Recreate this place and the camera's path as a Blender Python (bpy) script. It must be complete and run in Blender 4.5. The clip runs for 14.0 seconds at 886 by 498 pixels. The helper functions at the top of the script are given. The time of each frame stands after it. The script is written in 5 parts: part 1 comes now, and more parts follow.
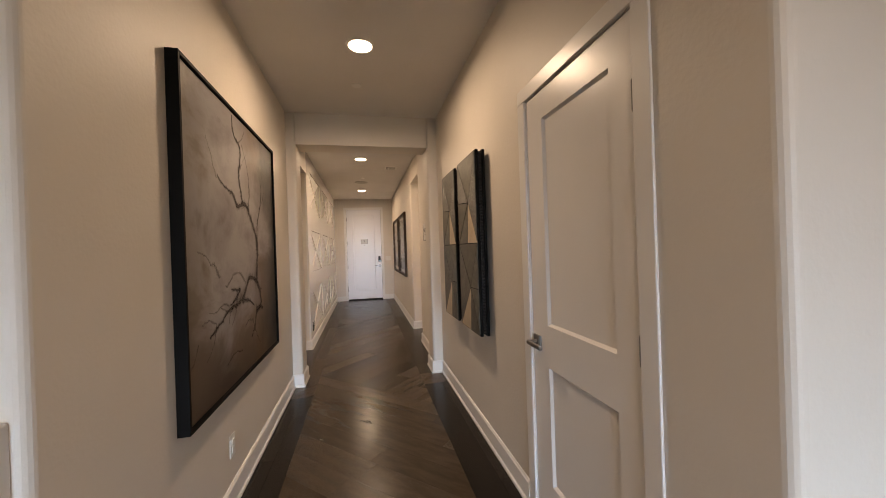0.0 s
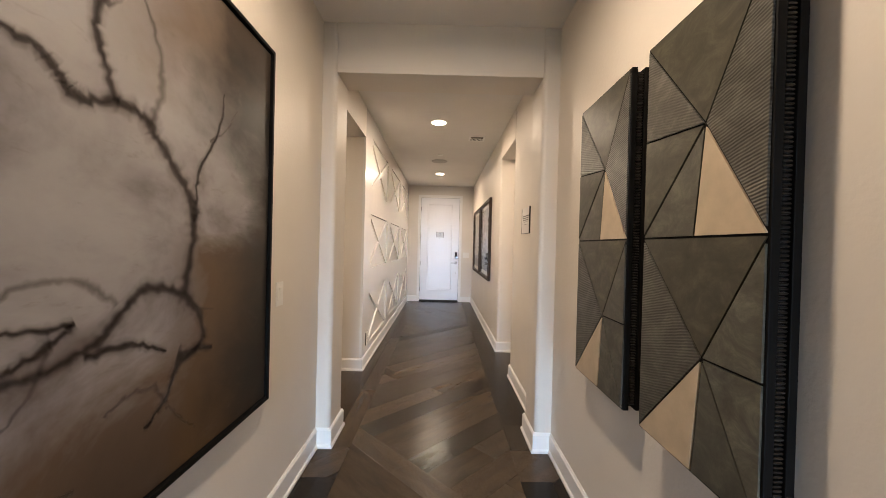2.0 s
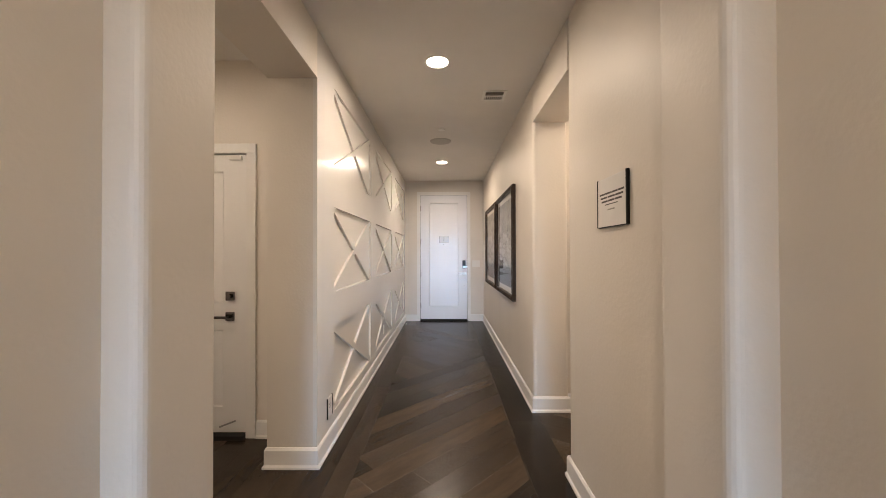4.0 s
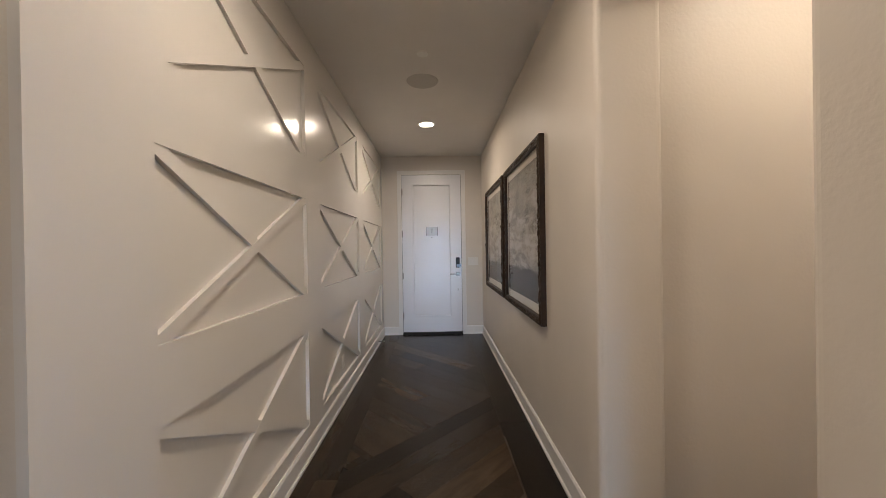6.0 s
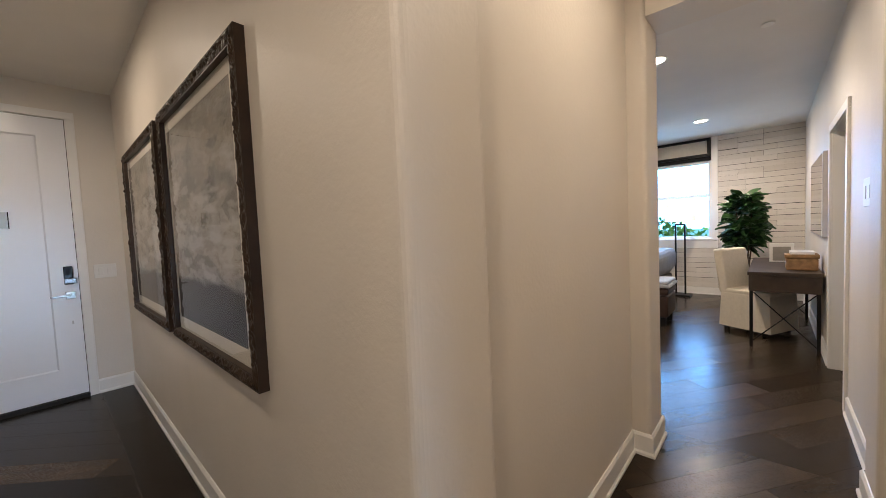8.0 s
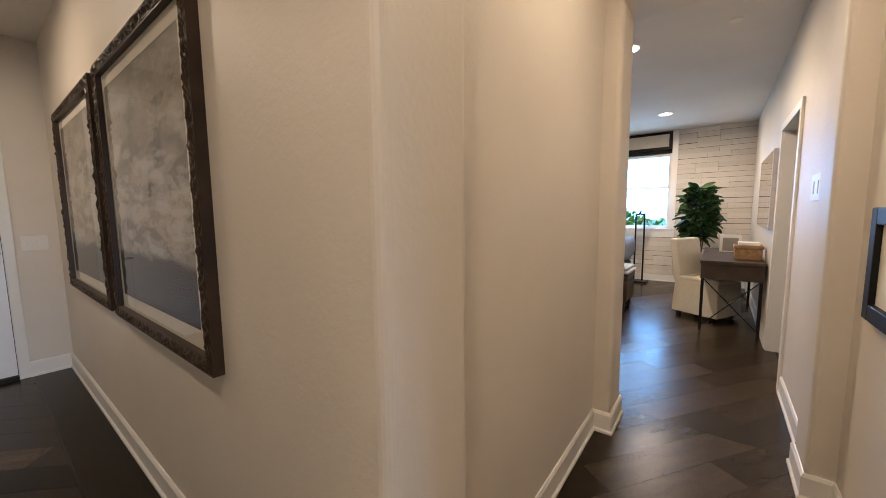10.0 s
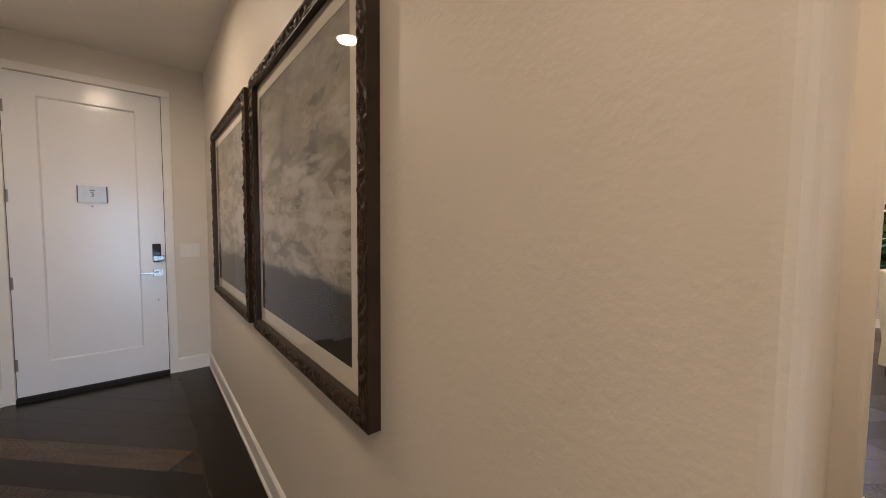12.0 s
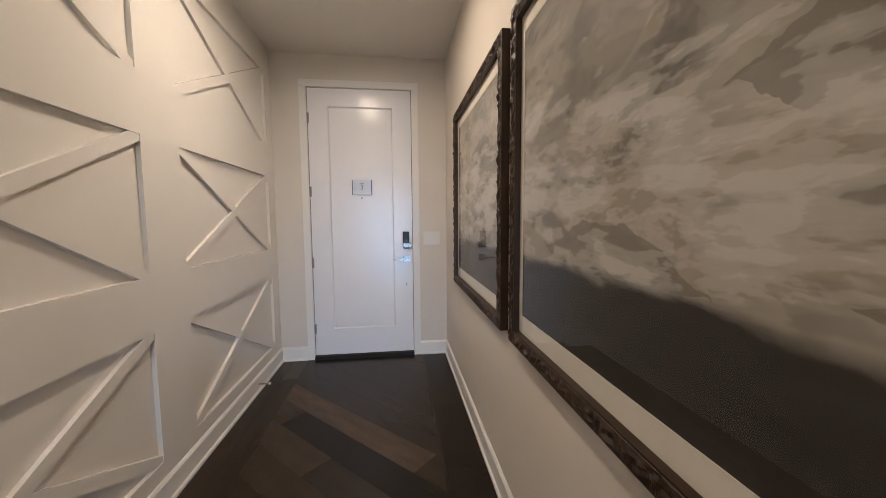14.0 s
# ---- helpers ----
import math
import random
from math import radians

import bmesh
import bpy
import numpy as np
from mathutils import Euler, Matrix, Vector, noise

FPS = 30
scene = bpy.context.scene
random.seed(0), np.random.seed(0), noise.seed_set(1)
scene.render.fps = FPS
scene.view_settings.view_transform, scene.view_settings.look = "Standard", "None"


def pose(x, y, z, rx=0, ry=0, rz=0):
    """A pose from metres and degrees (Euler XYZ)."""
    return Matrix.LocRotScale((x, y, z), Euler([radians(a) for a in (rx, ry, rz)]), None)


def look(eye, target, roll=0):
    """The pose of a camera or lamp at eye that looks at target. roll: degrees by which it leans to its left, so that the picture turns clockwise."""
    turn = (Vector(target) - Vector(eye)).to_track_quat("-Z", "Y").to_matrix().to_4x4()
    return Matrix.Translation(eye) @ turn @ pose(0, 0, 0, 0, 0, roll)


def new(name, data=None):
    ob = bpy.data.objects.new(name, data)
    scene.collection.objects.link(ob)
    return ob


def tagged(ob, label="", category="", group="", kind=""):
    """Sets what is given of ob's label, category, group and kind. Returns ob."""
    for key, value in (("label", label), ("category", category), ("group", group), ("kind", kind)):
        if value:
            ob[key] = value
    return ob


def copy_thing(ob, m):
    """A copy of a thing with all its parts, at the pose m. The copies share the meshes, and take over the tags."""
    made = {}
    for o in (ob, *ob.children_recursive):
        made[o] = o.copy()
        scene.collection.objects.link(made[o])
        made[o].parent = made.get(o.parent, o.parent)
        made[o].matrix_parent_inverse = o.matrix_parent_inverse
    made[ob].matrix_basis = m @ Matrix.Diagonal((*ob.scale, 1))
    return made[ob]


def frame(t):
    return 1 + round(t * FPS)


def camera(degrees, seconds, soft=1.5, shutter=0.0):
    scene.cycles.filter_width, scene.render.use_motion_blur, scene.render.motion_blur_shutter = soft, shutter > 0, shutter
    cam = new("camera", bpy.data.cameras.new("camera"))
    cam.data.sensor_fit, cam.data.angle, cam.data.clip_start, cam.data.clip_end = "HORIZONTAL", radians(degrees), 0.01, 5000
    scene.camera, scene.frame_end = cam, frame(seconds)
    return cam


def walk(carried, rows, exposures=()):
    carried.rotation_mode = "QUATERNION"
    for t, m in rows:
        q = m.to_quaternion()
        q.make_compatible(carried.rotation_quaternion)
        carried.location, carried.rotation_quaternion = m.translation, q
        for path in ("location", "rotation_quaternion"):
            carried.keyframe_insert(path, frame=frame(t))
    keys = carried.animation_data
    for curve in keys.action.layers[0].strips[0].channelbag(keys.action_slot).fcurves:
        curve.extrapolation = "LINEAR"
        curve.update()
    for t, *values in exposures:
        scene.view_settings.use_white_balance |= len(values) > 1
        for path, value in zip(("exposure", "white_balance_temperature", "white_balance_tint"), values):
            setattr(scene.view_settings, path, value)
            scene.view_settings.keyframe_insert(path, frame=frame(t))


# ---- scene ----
cam = camera(101.7, 14.0, soft=0.8)
PATH = [
    (0, (-0.008, 1.896, 1.341), (0.419, 3.85, 1.338), -1.9),
    (0.5, (0.007, 2.266, 1.34), (0.198, 4.256, 1.399), -1.5),
    (1, (0.02, 2.646, 1.334), (0.056, 4.643, 1.226), -1.2),
    (1.5, (0.009, 3.022, 1.339), (0.093, 5.019, 1.274), -1.5),
    (2, (0.054, 3.4, 1.33), (0.061, 5.4, 1.313), 1.4),
    (2.5, (0.061, 3.789, 1.309), (0.124, 5.788, 1.308), 1.2),
    (2.7, (0.051, 3.958, 1.353), (0.131, 5.956, 1.34), 0.3),
    (4.8, (0.043, 5.518, 1.335), (-0.006, 7.517, 1.371), 0.1),
    (5, (0.035, 5.677, 1.346), (-0.007, 7.676, 1.382), 0.1),
    (5.5, (0.053, 6.036, 1.329), (0.036, 8.035, 1.343), -1.2),
    (6, (0.085, 6.427, 1.342), (0.116, 8.427, 1.334), -0.9),
    (6.5, (0.094, 6.779, 1.347), (0.315, 8.767, 1.359), -1.2),
    (7, (0.182, 7.087, 1.341), (0.695, 9.02, 1.366), 0.9),
    (7.5, (0.25, 7.322, 1.332), (1.296, 9.027, 1.303), -1.6),
    (8, (0.292, 7.434, 1.356), (1.765, 8.782, 1.252), -2.6),
    (8.2, (0.308, 7.439, 1.362), (1.869, 8.684, 1.254), -1.4),
    (10.3, (0.319, 7.511, 1.326), (1.894, 8.724, 1.108), -0.4),
    (10.5, (0.306, 7.574, 1.308), (1.764, 8.926, 1.096), -0.1),
    (11, (0.301, 7.785, 1.33), (1.366, 9.476, 1.254), -1.3),
    (11.5, (0.334, 7.922, 1.321), (1.333, 9.65, 1.198), -0.6),
    (12, (0.334, 7.944, 1.339), (1.601, 9.487, 1.226), 0.4),
    (12.5, (0.291, 8.003, 1.333), (1.428, 9.646, 1.24), 0.1),
    (13, (0.276, 8.121, 1.32), (1.172, 9.905, 1.191), 0.6),
    (13.5, (0.316, 8.337, 1.325), (0.857, 10.257, 1.178), 1.1),
    (14, (0.313, 8.61, 1.303), (0.565, 10.587, 1.137), -0.4),
]
EXPOSURES = [(0.0, 0.22, 8250, 17), (0.5, 0.48, 8200, 17), (1.0, 0.46, 7450, 13), (1.5, 0.78, 7150, 12), (2.0, 0.83, 6950, 11), (2.7, 1.12, 6600, 10),
             (4.8, 0.38, 6600, 10), (5.5, 0.32, 6550, 10), (6.0, 0.02, 6450, 9), (6.5, -0.10, 6400, 9), (7.0, -0.1, 6350, 9), (7.5, -0.05, 6250, 8),
             (8.2, 0.0, 6630, 9), (10.5, 0.0, 7050, 11), (11.5, 0.08, 7100, 12), (12.5, 0.12, 6900, 11), (14.0, 0.38, 6520, 10)]
walk(cam, [(t, look(eye, target, roll)) for t, eye, target, roll in PATH], EXPOSURES)

# ---- world and large lights ----
world = bpy.data.worlds.new("daylight")
scene.world = world
world.use_nodes = True
wn = world.node_tree.nodes
sky = wn.new("ShaderNodeTexSky")
sky.sky_type, sky.sun_disc = "NISHITA", False
sky.sun_elevation, sky.sun_rotation = radians(48), radians(200)
world.node_tree.links.new(sky.outputs[0], wn["Background"].inputs[0])
wn["Background"].inputs[1].default_value = 0.15

sun = new("sun", bpy.data.lights.new("sun", "SUN"))
sun.data.energy, sun.data.angle, sun.data.color = 3.0, radians(0.5), (1, 0.95, 0.88)
sun.matrix_world = look((0, 0, 20), (6, 12, 0))

CEIL = 2.757
WARM = (1.0, 0.82, 0.65)
LAMP_POWER = 13.5


def down_light(x, y, z, power, colour=WARM, beam=171):
    lamp = new("lamp_light", bpy.data.lights.new("lamp_light", "AREA"))
    lamp.data.shape, lamp.data.size, lamp.data.energy, lamp.data.color = "DISK", 0.13, power, colour
    lamp.data.spread = radians(beam)
    lamp.location = (x, y, z)
    return lamp


def window_light(eye, target, w, h, power, colour, spread=180):
    lamp = new("window_light", bpy.data.lights.new("window_light", "AREA"))
    lamp.data.shape, lamp.data.size, lamp.data.size_y = "RECTANGLE", w, h
    lamp.data.energy, lamp.data.color, lamp.data.spread = power, colour, radians(spread)
    lamp.matrix_world = look(eye, target)
    return lamp


window_light((0.2, -4.9, 1.30), (0.2, 0, -0.48), 3.4, 1.8, 112.0, (0.42, 0.66, 1.0), 50)
window_light((8.10, 8.82, 1.68), (5.0, 8.6, 0.9), 1.15, 1.3, 30.0, (0.30, 0.60, 1.0))


# ---- materials ----
class Mat:
    """A principled material with a few ways to vary it."""

    def __init__(self, name, colour, rough=0.5, metal=0.0, coat=0.0, ior=1.5):
        self.m = bpy.data.materials.new(name)
        self.m.use_nodes = True
        self.t = self.m.node_tree
        self.b = self.t.nodes["Principled BSDF"]
        self.set("Base Color", (*colour, 1))
        self.set("Roughness", rough)
        self.set("Metallic", metal)
        self.set("Coat Weight", coat)
        self.set("IOR", ior)
        self.coords = None

    def set(self, key, value):
        self.b.inputs[key].default_value = value

    def node(self, kind, **inputs):
        n = self.t.nodes.new(kind)
        for k, v in inputs.items():
            n.inputs[k.replace("_", " ")].default_value = v
        return n

    def link(self, a, b):
        self.t.links.new(a, b)

    def at(self, scale=(1, 1, 1), turn=(0, 0, 0)):
        if self.coords is None:
            self.coords = self.node("ShaderNodeTexCoord").outputs["Object"]
        mp = self.node("ShaderNodeMapping")
        mp.inputs["Scale"].default_value = scale
        mp.inputs["Rotation"].default_value = turn
        self.link(self.coords, mp.inputs[0])
        return mp.outputs[0]

    def noise(self, size, scale=(1, 1, 1), detail=4.0, rough=0.55, turn=(0, 0, 0), warp=0.0):
        n = self.node("ShaderNodeTexNoise", Scale=size, Detail=detail, Roughness=rough, Distortion=warp)
        self.link(self.at(scale, turn), n.inputs["Vector"])
        return n.outputs["Fac"]

    def ramp(self, fac, stops):
        r = self.node("ShaderNodeValToRGB")
        while len(r.color_ramp.elements) < len(stops):
            r.color_ramp.elements.new(0.5)
        for e, (p, c) in zip(r.color_ramp.elements, stops):
            e.position, e.color = p, (*c, 1) if len(c) == 3 else c
        self.link(fac, r.inputs[0])
        return r.outputs[0]

    def mix(self, fac, a, b, kind="MIX"):
        n = self.node("ShaderNodeMix")
        n.data_type, n.blend_type = "RGBA", kind
        for sock, v in ((n.inputs[0], fac), (n.inputs[6], a), (n.inputs[7], b)):
            if isinstance(v, (int, float)):
                sock.default_value = v
            elif isinstance(v, tuple):
                sock.default_value = (*v, 1)
            else:
                self.link(v, sock)
        return n.outputs[2]

    def math(self, op, a, b=0.0, c=0.0):
        n = self.node("ShaderNodeMath")
        n.operation = op
        for sock, v in zip(n.inputs, (a, b, c)):
            if isinstance(v, (int, float)):
                sock.default_value = v
            else:
                self.link(v, sock)
        return n.outputs[0]

    def colour(self, socket):
        self.link(socket, self.b.inputs["Base Color"])
        return self

    def rough(self, socket):
        self.link(socket, self.b.inputs["Roughness"])
        return self

    def bump(self, socket, strength=0.2, distance=0.002):
        n = self.node("ShaderNodeBump", Strength=strength, Distance=distance)
        self.link(socket, n.inputs["Height"])
        self.link(n.outputs[0], self.b.inputs["Normal"])
        return self


def paint(name, colour, rough, grain, strength, shift=0.04, uneven=0.12, depth=0.0015):
    m = Mat(name, colour, rough)
    dark = tuple(c * (1 - shift) for c in colour)
    lite = tuple(min(1, c * (1 + shift)) for c in colour)
    m.colour(m.ramp(m.noise(1.3, detail=3), [(0.3, dark), (0.7, lite)]))
    m.rough(m.math("MULTIPLY_ADD", m.noise(5), uneven, rough - uneven / 2))
    m.bump(m.noise(grain, detail=3, rough=0.5), strength, depth)
    return m.m


WALL = paint("wall_paint", (0.70, 0.643, 0.572), 0.50, 62, 0.5, depth=0.0022)
CEILING = paint("ceiling_paint", (0.72, 0.69, 0.65), 0.8, 60, 0.3)
GLOSS_WHITE = paint("semigloss_white_paint", (0.78, 0.75, 0.71), 0.20, 40, 0.04, 0.02, 0.02)
DOOR_WHITE = paint("door_white_paint", (0.80, 0.78, 0.76), 0.30, 45, 0.05, 0.02, 0.02)
FRONT_DOOR = paint("cool_white_door_paint", (0.82, 0.82, 0.85), 0.23, 45, 0.012, 0.02, 0.02)
TRIM = paint("trim_white_paint", (0.80, 0.78, 0.75), 0.32, 50, 0.04, 0.02, 0.02)
PLASTIC = paint("white_plastic", (0.78, 0.76, 0.72), 0.35, 90, 0.01, 0.01)


def wood_floor(name, tones):
    m = Mat(name, (0.06, 0.045, 0.035), 0.36)
    m.set("Specular IOR Level", 0.18 if tones[-1][1] < 0.02 else 0.22)
    info = m.node("ShaderNodeObjectInfo").outputs["Random"]
    shade = m.ramp(info, [(p, (r * 1.28, r * 0.84, r * 0.50)) for p, r in tones])
    grain = m.noise(26, (1, 11, 1), 3, 0.5)
    wave = m.noise(55, (1, 14, 1), 2, 0.5)
    c = m.mix(m.math("MULTIPLY", grain, 0.5), shade, (0.012, 0.009, 0.0075))
    c = m.mix(m.math("MULTIPLY", wave, 0.35), c, (0.020, 0.015, 0.011))
    mottle = m.noise(3.0, (1, 5, 1), 4, 0.6)
    c = m.mix(m.ramp(mottle, [(0.35, (0.55,) * 3), (0.65, (0, 0, 0))]), c, (0.016, 0.0115, 0.008))
    m.colour(c)
    m.rough(m.math("ADD", m.math("MULTIPLY_ADD", wave, 0.12, 0.17), m.math("MULTIPLY", info, 0.06)))
    m.bump(m.noise(9, (0.7, 5, 1), 3), 0.30, 0.0016)
    return m.m


PLANK = wood_floor("dark_oak_plank", [(0.0, 0.026), (0.3, 0.038), (0.6, 0.050), (0.85, 0.062), (1.0, 0.078)])
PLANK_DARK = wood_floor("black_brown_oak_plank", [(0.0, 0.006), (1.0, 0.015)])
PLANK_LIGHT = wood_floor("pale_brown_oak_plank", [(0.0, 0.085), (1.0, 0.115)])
# Lightened oak for the first hall: the stronger light there is in the colour.
PLANK_LIT = wood_floor("lit_olive_oak_plank", [(0.0, 0.072), (0.5, 0.082), (1.0, 0.096)])
GROOVE = paint("floor_groove", (0.012, 0.010, 0.009), 0.8, 30, 0.1)


def simple(name, colour, rough, metal=0.0, grain=40, strength=0.1, vary=0.15):
    m = Mat(name, colour, rough, metal)
    if max(colour) < 0.06:
        m.set("Specular IOR Level", 0.3 if max(colour) > 0.0045 else 0.12)
    m.colour(m.ramp(m.noise(grain * 0.3), [(0.25, tuple(c * (1 - vary) for c in colour)), (0.75, tuple(min(1, c * (1 + vary)) for c in colour))]))
    m.bump(m.noise(grain), strength, 0.001)
    return m.m


BLACK_WOOD = simple("black_stained_wood", (0.005, 0.0045, 0.004), 0.5)
BLACK_FRAME = simple("black_frame_lacquer", (0.0040, 0.0036, 0.0033), 0.6)
BLACK_METAL = simple("black_metal", (0.010, 0.0095, 0.0095), 0.4, 0.4)
CHROME = simple("satin_nickel", (0.30, 0.29, 0.285), 0.28, 1.0, 60, 0.02, 0.05)
DARK_CHROME = simple("dark_nickel", (0.16, 0.15, 0.15), 0.2, 1.0, 60, 0.02, 0.05)
RUBBER = simple("black_rubber", (0.012, 0.012, 0.012), 0.7)
BLACK_PLASTIC = simple("black_plastic", (0.012, 0.012, 0.013), 0.25)
INK = simple("dark_grey_ink", (0.07, 0.06, 0.055), 0.6)
INK_LIGHT = simple("grey_ink", (0.30, 0.28, 0.26), 0.6)
BOARD = simple("white_board", (0.72, 0.69, 0.66), 0.5, 0, 50, 0.05, 0.03)
SILVER = simple("brushed_silver_plate", (0.50, 0.48, 0.47), 0.33, 0.35, 80, 0.05, 0.05)
MAT_BOARD = simple("cream_mat_board", (0.74, 0.70, 0.63), 0.75, 0, 90, 0.1, 0.02)
LINEN = simple("cream_linen", (0.62, 0.56, 0.46), 0.9, 0, 120, 0.4, 0.06)
DARK_VENT = simple("vent_shadow", (0.006, 0.0055, 0.005), 0.9)
LEATHER = simple("dark_brown_leather", (0.045, 0.026, 0.02), 0.4, 0, 60, 0.2)
QUILT = simple("grey_quilt", (0.17, 0.17, 0.18), 0.85, 0, 25, 0.5)
DESK_WOOD = simple("weathered_dark_wood", (0.048, 0.033, 0.024), 0.5, 0, 18, 0.3, 0.4)
SPEAKER = simple("white_speaker_grille", (0.50, 0.475, 0.44), 0.8, 0, 300, 0.4, 0.04)
WICKER = simple("brown_wicker", (0.24, 0.135, 0.06), 0.7, 0, 60, 0.6, 0.4)
LEAF = simple("dark_green_leaf", (0.03, 0.085, 0.022), 0.35, 0, 12, 0.2, 0.4)
HEDGE = simple("hedge_leaf", (0.12, 0.30, 0.05), 0.6, 0, 10, 0.2, 0.5)
BARK = simple("brown_bark", (0.10, 0.07, 0.05), 0.85, 0, 30, 0.5)
GRASS = simple("lawn", (0.07, 0.13, 0.035), 0.9, 0, 3, 0.5, 0.4)
STUCCO = simple("stucco", (0.55, 0.50, 0.43), 0.9, 0, 25, 0.4)


def white_brick():
    m = Mat("whitewashed_wood", (0.66, 0.62, 0.57), 0.7)
    info = m.node("ShaderNodeObjectInfo").outputs["Random"]
    base = m.ramp(info, [(0, (0.58, 0.53, 0.475)), (0.5, (0.62, 0.57, 0.515)), (1, (0.67, 0.62, 0.57))])
    worn = m.ramp(m.noise(7, (1, 1, 4), 6, 0.65), [(0.60, (0, 0, 0)), (0.78, (0.6,) * 3)])
    m.colour(m.mix(worn, base, (0.34, 0.29, 0.25)))
    m.bump(m.noise(14, (1, 1, 4), 5), 0.4, 0.003)
    return m.m


WHITEWASH = white_brick()


def glow(name, colour, strength):
    m = bpy.data.materials.new(name)
    m.use_nodes = True
    b = m.node_tree.nodes["Principled BSDF"]
    b.inputs["Base Color"].default_value = (0.8, 0.8, 0.8, 1)
    b.inputs["Emission Color"].default_value = (*colour, 1)
    b.inputs["Emission Strength"].default_value = strength
    return m


LENS = glow("lamp_lens", (1.0, 0.88, 0.72), 22.0)
SHADE = glow("lit_lamp_shade", (1.0, 0.95, 0.85), 0.6)


def pane_material():
    m = bpy.data.materials.new("clear_glass")
    m.use_nodes = True
    t = m.node_tree
    t.nodes.remove(t.nodes["Principled BSDF"])
    out = t.nodes["Material Output"]
    mix, fres = t.nodes.new("ShaderNodeMixShader"), t.nodes.new("ShaderNodeFresnel")
    clear, gloss = t.nodes.new("ShaderNodeBsdfTransparent"), t.nodes.new("ShaderNodeBsdfGlossy")
    gloss.inputs["Roughness"].default_value = 0.012
    fres.inputs[0].default_value = 1.40
    t.links.new(fres.outputs[0], mix.inputs[0])
    t.links.new(clear.outputs[0], mix.inputs[1])
    t.links.new(gloss.outputs[0], mix.inputs[2])
    t.links.new(mix.outputs[0], out.inputs[0])
    return m


GLASS = pane_material()


# ---- building helpers ----
def top_of(ob):
    while ob.parent:
        ob = ob.parent
    return ob


def part(name, bm, material, parent, label=""):
    """Links a bmesh, given in world places, as one mesh under a thing or a part."""
    off = top_of(parent).location if parent else Vector()
    me = bpy.data.meshes.new(name)
    bmesh.ops.translate(bm, verts=bm.verts, vec=-Vector(off))
    bm.to_mesh(me)
    bm.free()
    me.materials.append(material)
    ob = new(name, me)
    ob.parent = parent
    return tagged(ob, label)


def thing(name, place, label, category, group=""):
    ob = new(name)
    ob.location = place
    ob.empty_display_size = 0.1
    return tagged(ob, label, category, group)


def structure(name, bm, material, label="", place=(0, 0, 0), category=""):
    me = bpy.data.meshes.new(name)
    bmesh.ops.translate(bm, verts=bm.verts, vec=-Vector(place))
    bm.to_mesh(me)
    bm.free()
    me.materials.append(material)
    ob = new(name, me)
    ob.location = place
    return tagged(ob, label, category, "", "structure")


def add_box(bm, x0, x1, y0, y1, z0, z1, bevel=0.0, seg=2, corners=(), radius=0.03):
    """A box. bevel rounds all edges; corners rounds only the upright edges at these (x, y)."""
    m = Matrix.Translation(((x0 + x1) / 2, (y0 + y1) / 2, (z0 + z1) / 2)) @ Matrix.Diagonal((abs(x1 - x0), abs(y1 - y0), abs(z1 - z0), 1))
    vs = bmesh.ops.create_cube(bm, size=1.0, matrix=m)["verts"]
    edges = list({e for v in vs for e in v.link_edges})
    if corners:
        edges = [e for e in edges if abs(e.verts[0].co.z - e.verts[1].co.z) > 1e-4 and any(
            abs(e.verts[0].co.x - cx) < 1e-3 and abs(e.verts[0].co.y - cy) < 1e-3 for cx, cy in corners)]
        bmesh.ops.bevel(bm, geom=edges, offset=radius, segments=5, affect="EDGES", profile=0.5)
    elif bevel:
        bmesh.ops.bevel(bm, geom=edges, offset=bevel, segments=seg, affect="EDGES", profile=0.5)
    return bm


def box(*a, **k):
    return add_box(bmesh.new(), *a, **k)


def add_tube(bm, a, b, r, seg=12, r2=None):
    a, b = Vector(a), Vector(b)
    d = b - a
    m = Matrix.Translation((a + b) / 2) @ d.to_track_quat("Z", "Y").to_matrix().to_4x4()
    bmesh.ops.create_cone(bm, cap_ends=True, segments=seg, radius1=r, radius2=r if r2 is None else r2, depth=d.length, matrix=m)
    return bm


def tube(*a, **k):
    return add_tube(bmesh.new(), *a, **k)


def add_prism(bm, pts, lo, hi, axis="z"):
    """A flat polygon with thickness. axis z: pts are (x, y); axis x: pts are (y, z)."""
    def put(p, h):
        return (p[0], p[1], h) if axis == "z" else (h, p[0], p[1])
    a = [bm.verts.new(put(p, lo)) for p in pts]
    b = [bm.verts.new(put(p, hi)) for p in pts]
    n = len(pts)
    bm.faces.new(a[::-1])
    bm.faces.new(b)
    for i in range(n):
        bm.faces.new((a[i], a[(i + 1) % n], b[(i + 1) % n], b[i]))
    bmesh.ops.recalc_face_normals(bm, faces=bm.faces)
    return bm


def inset(pts, d):
    """A convex polygon drawn in by d on all sides."""
    area = sum(p[0] * q[1] - q[0] * p[1] for p, q in zip(pts, pts[1:] + pts[:1]))
    pts = pts if area > 0 else pts[::-1]
    out = pts
    for p, q in zip(pts, pts[1:] + pts[:1]):
        ex, ey = q[0] - p[0], q[1] - p[1]
        l = math.hypot(ex, ey)
        if l > 1e-6:
            out = clip(out, (-ey / l, ex / l), (-ey * p[0] + ex * p[1]) / l + d)
    return out


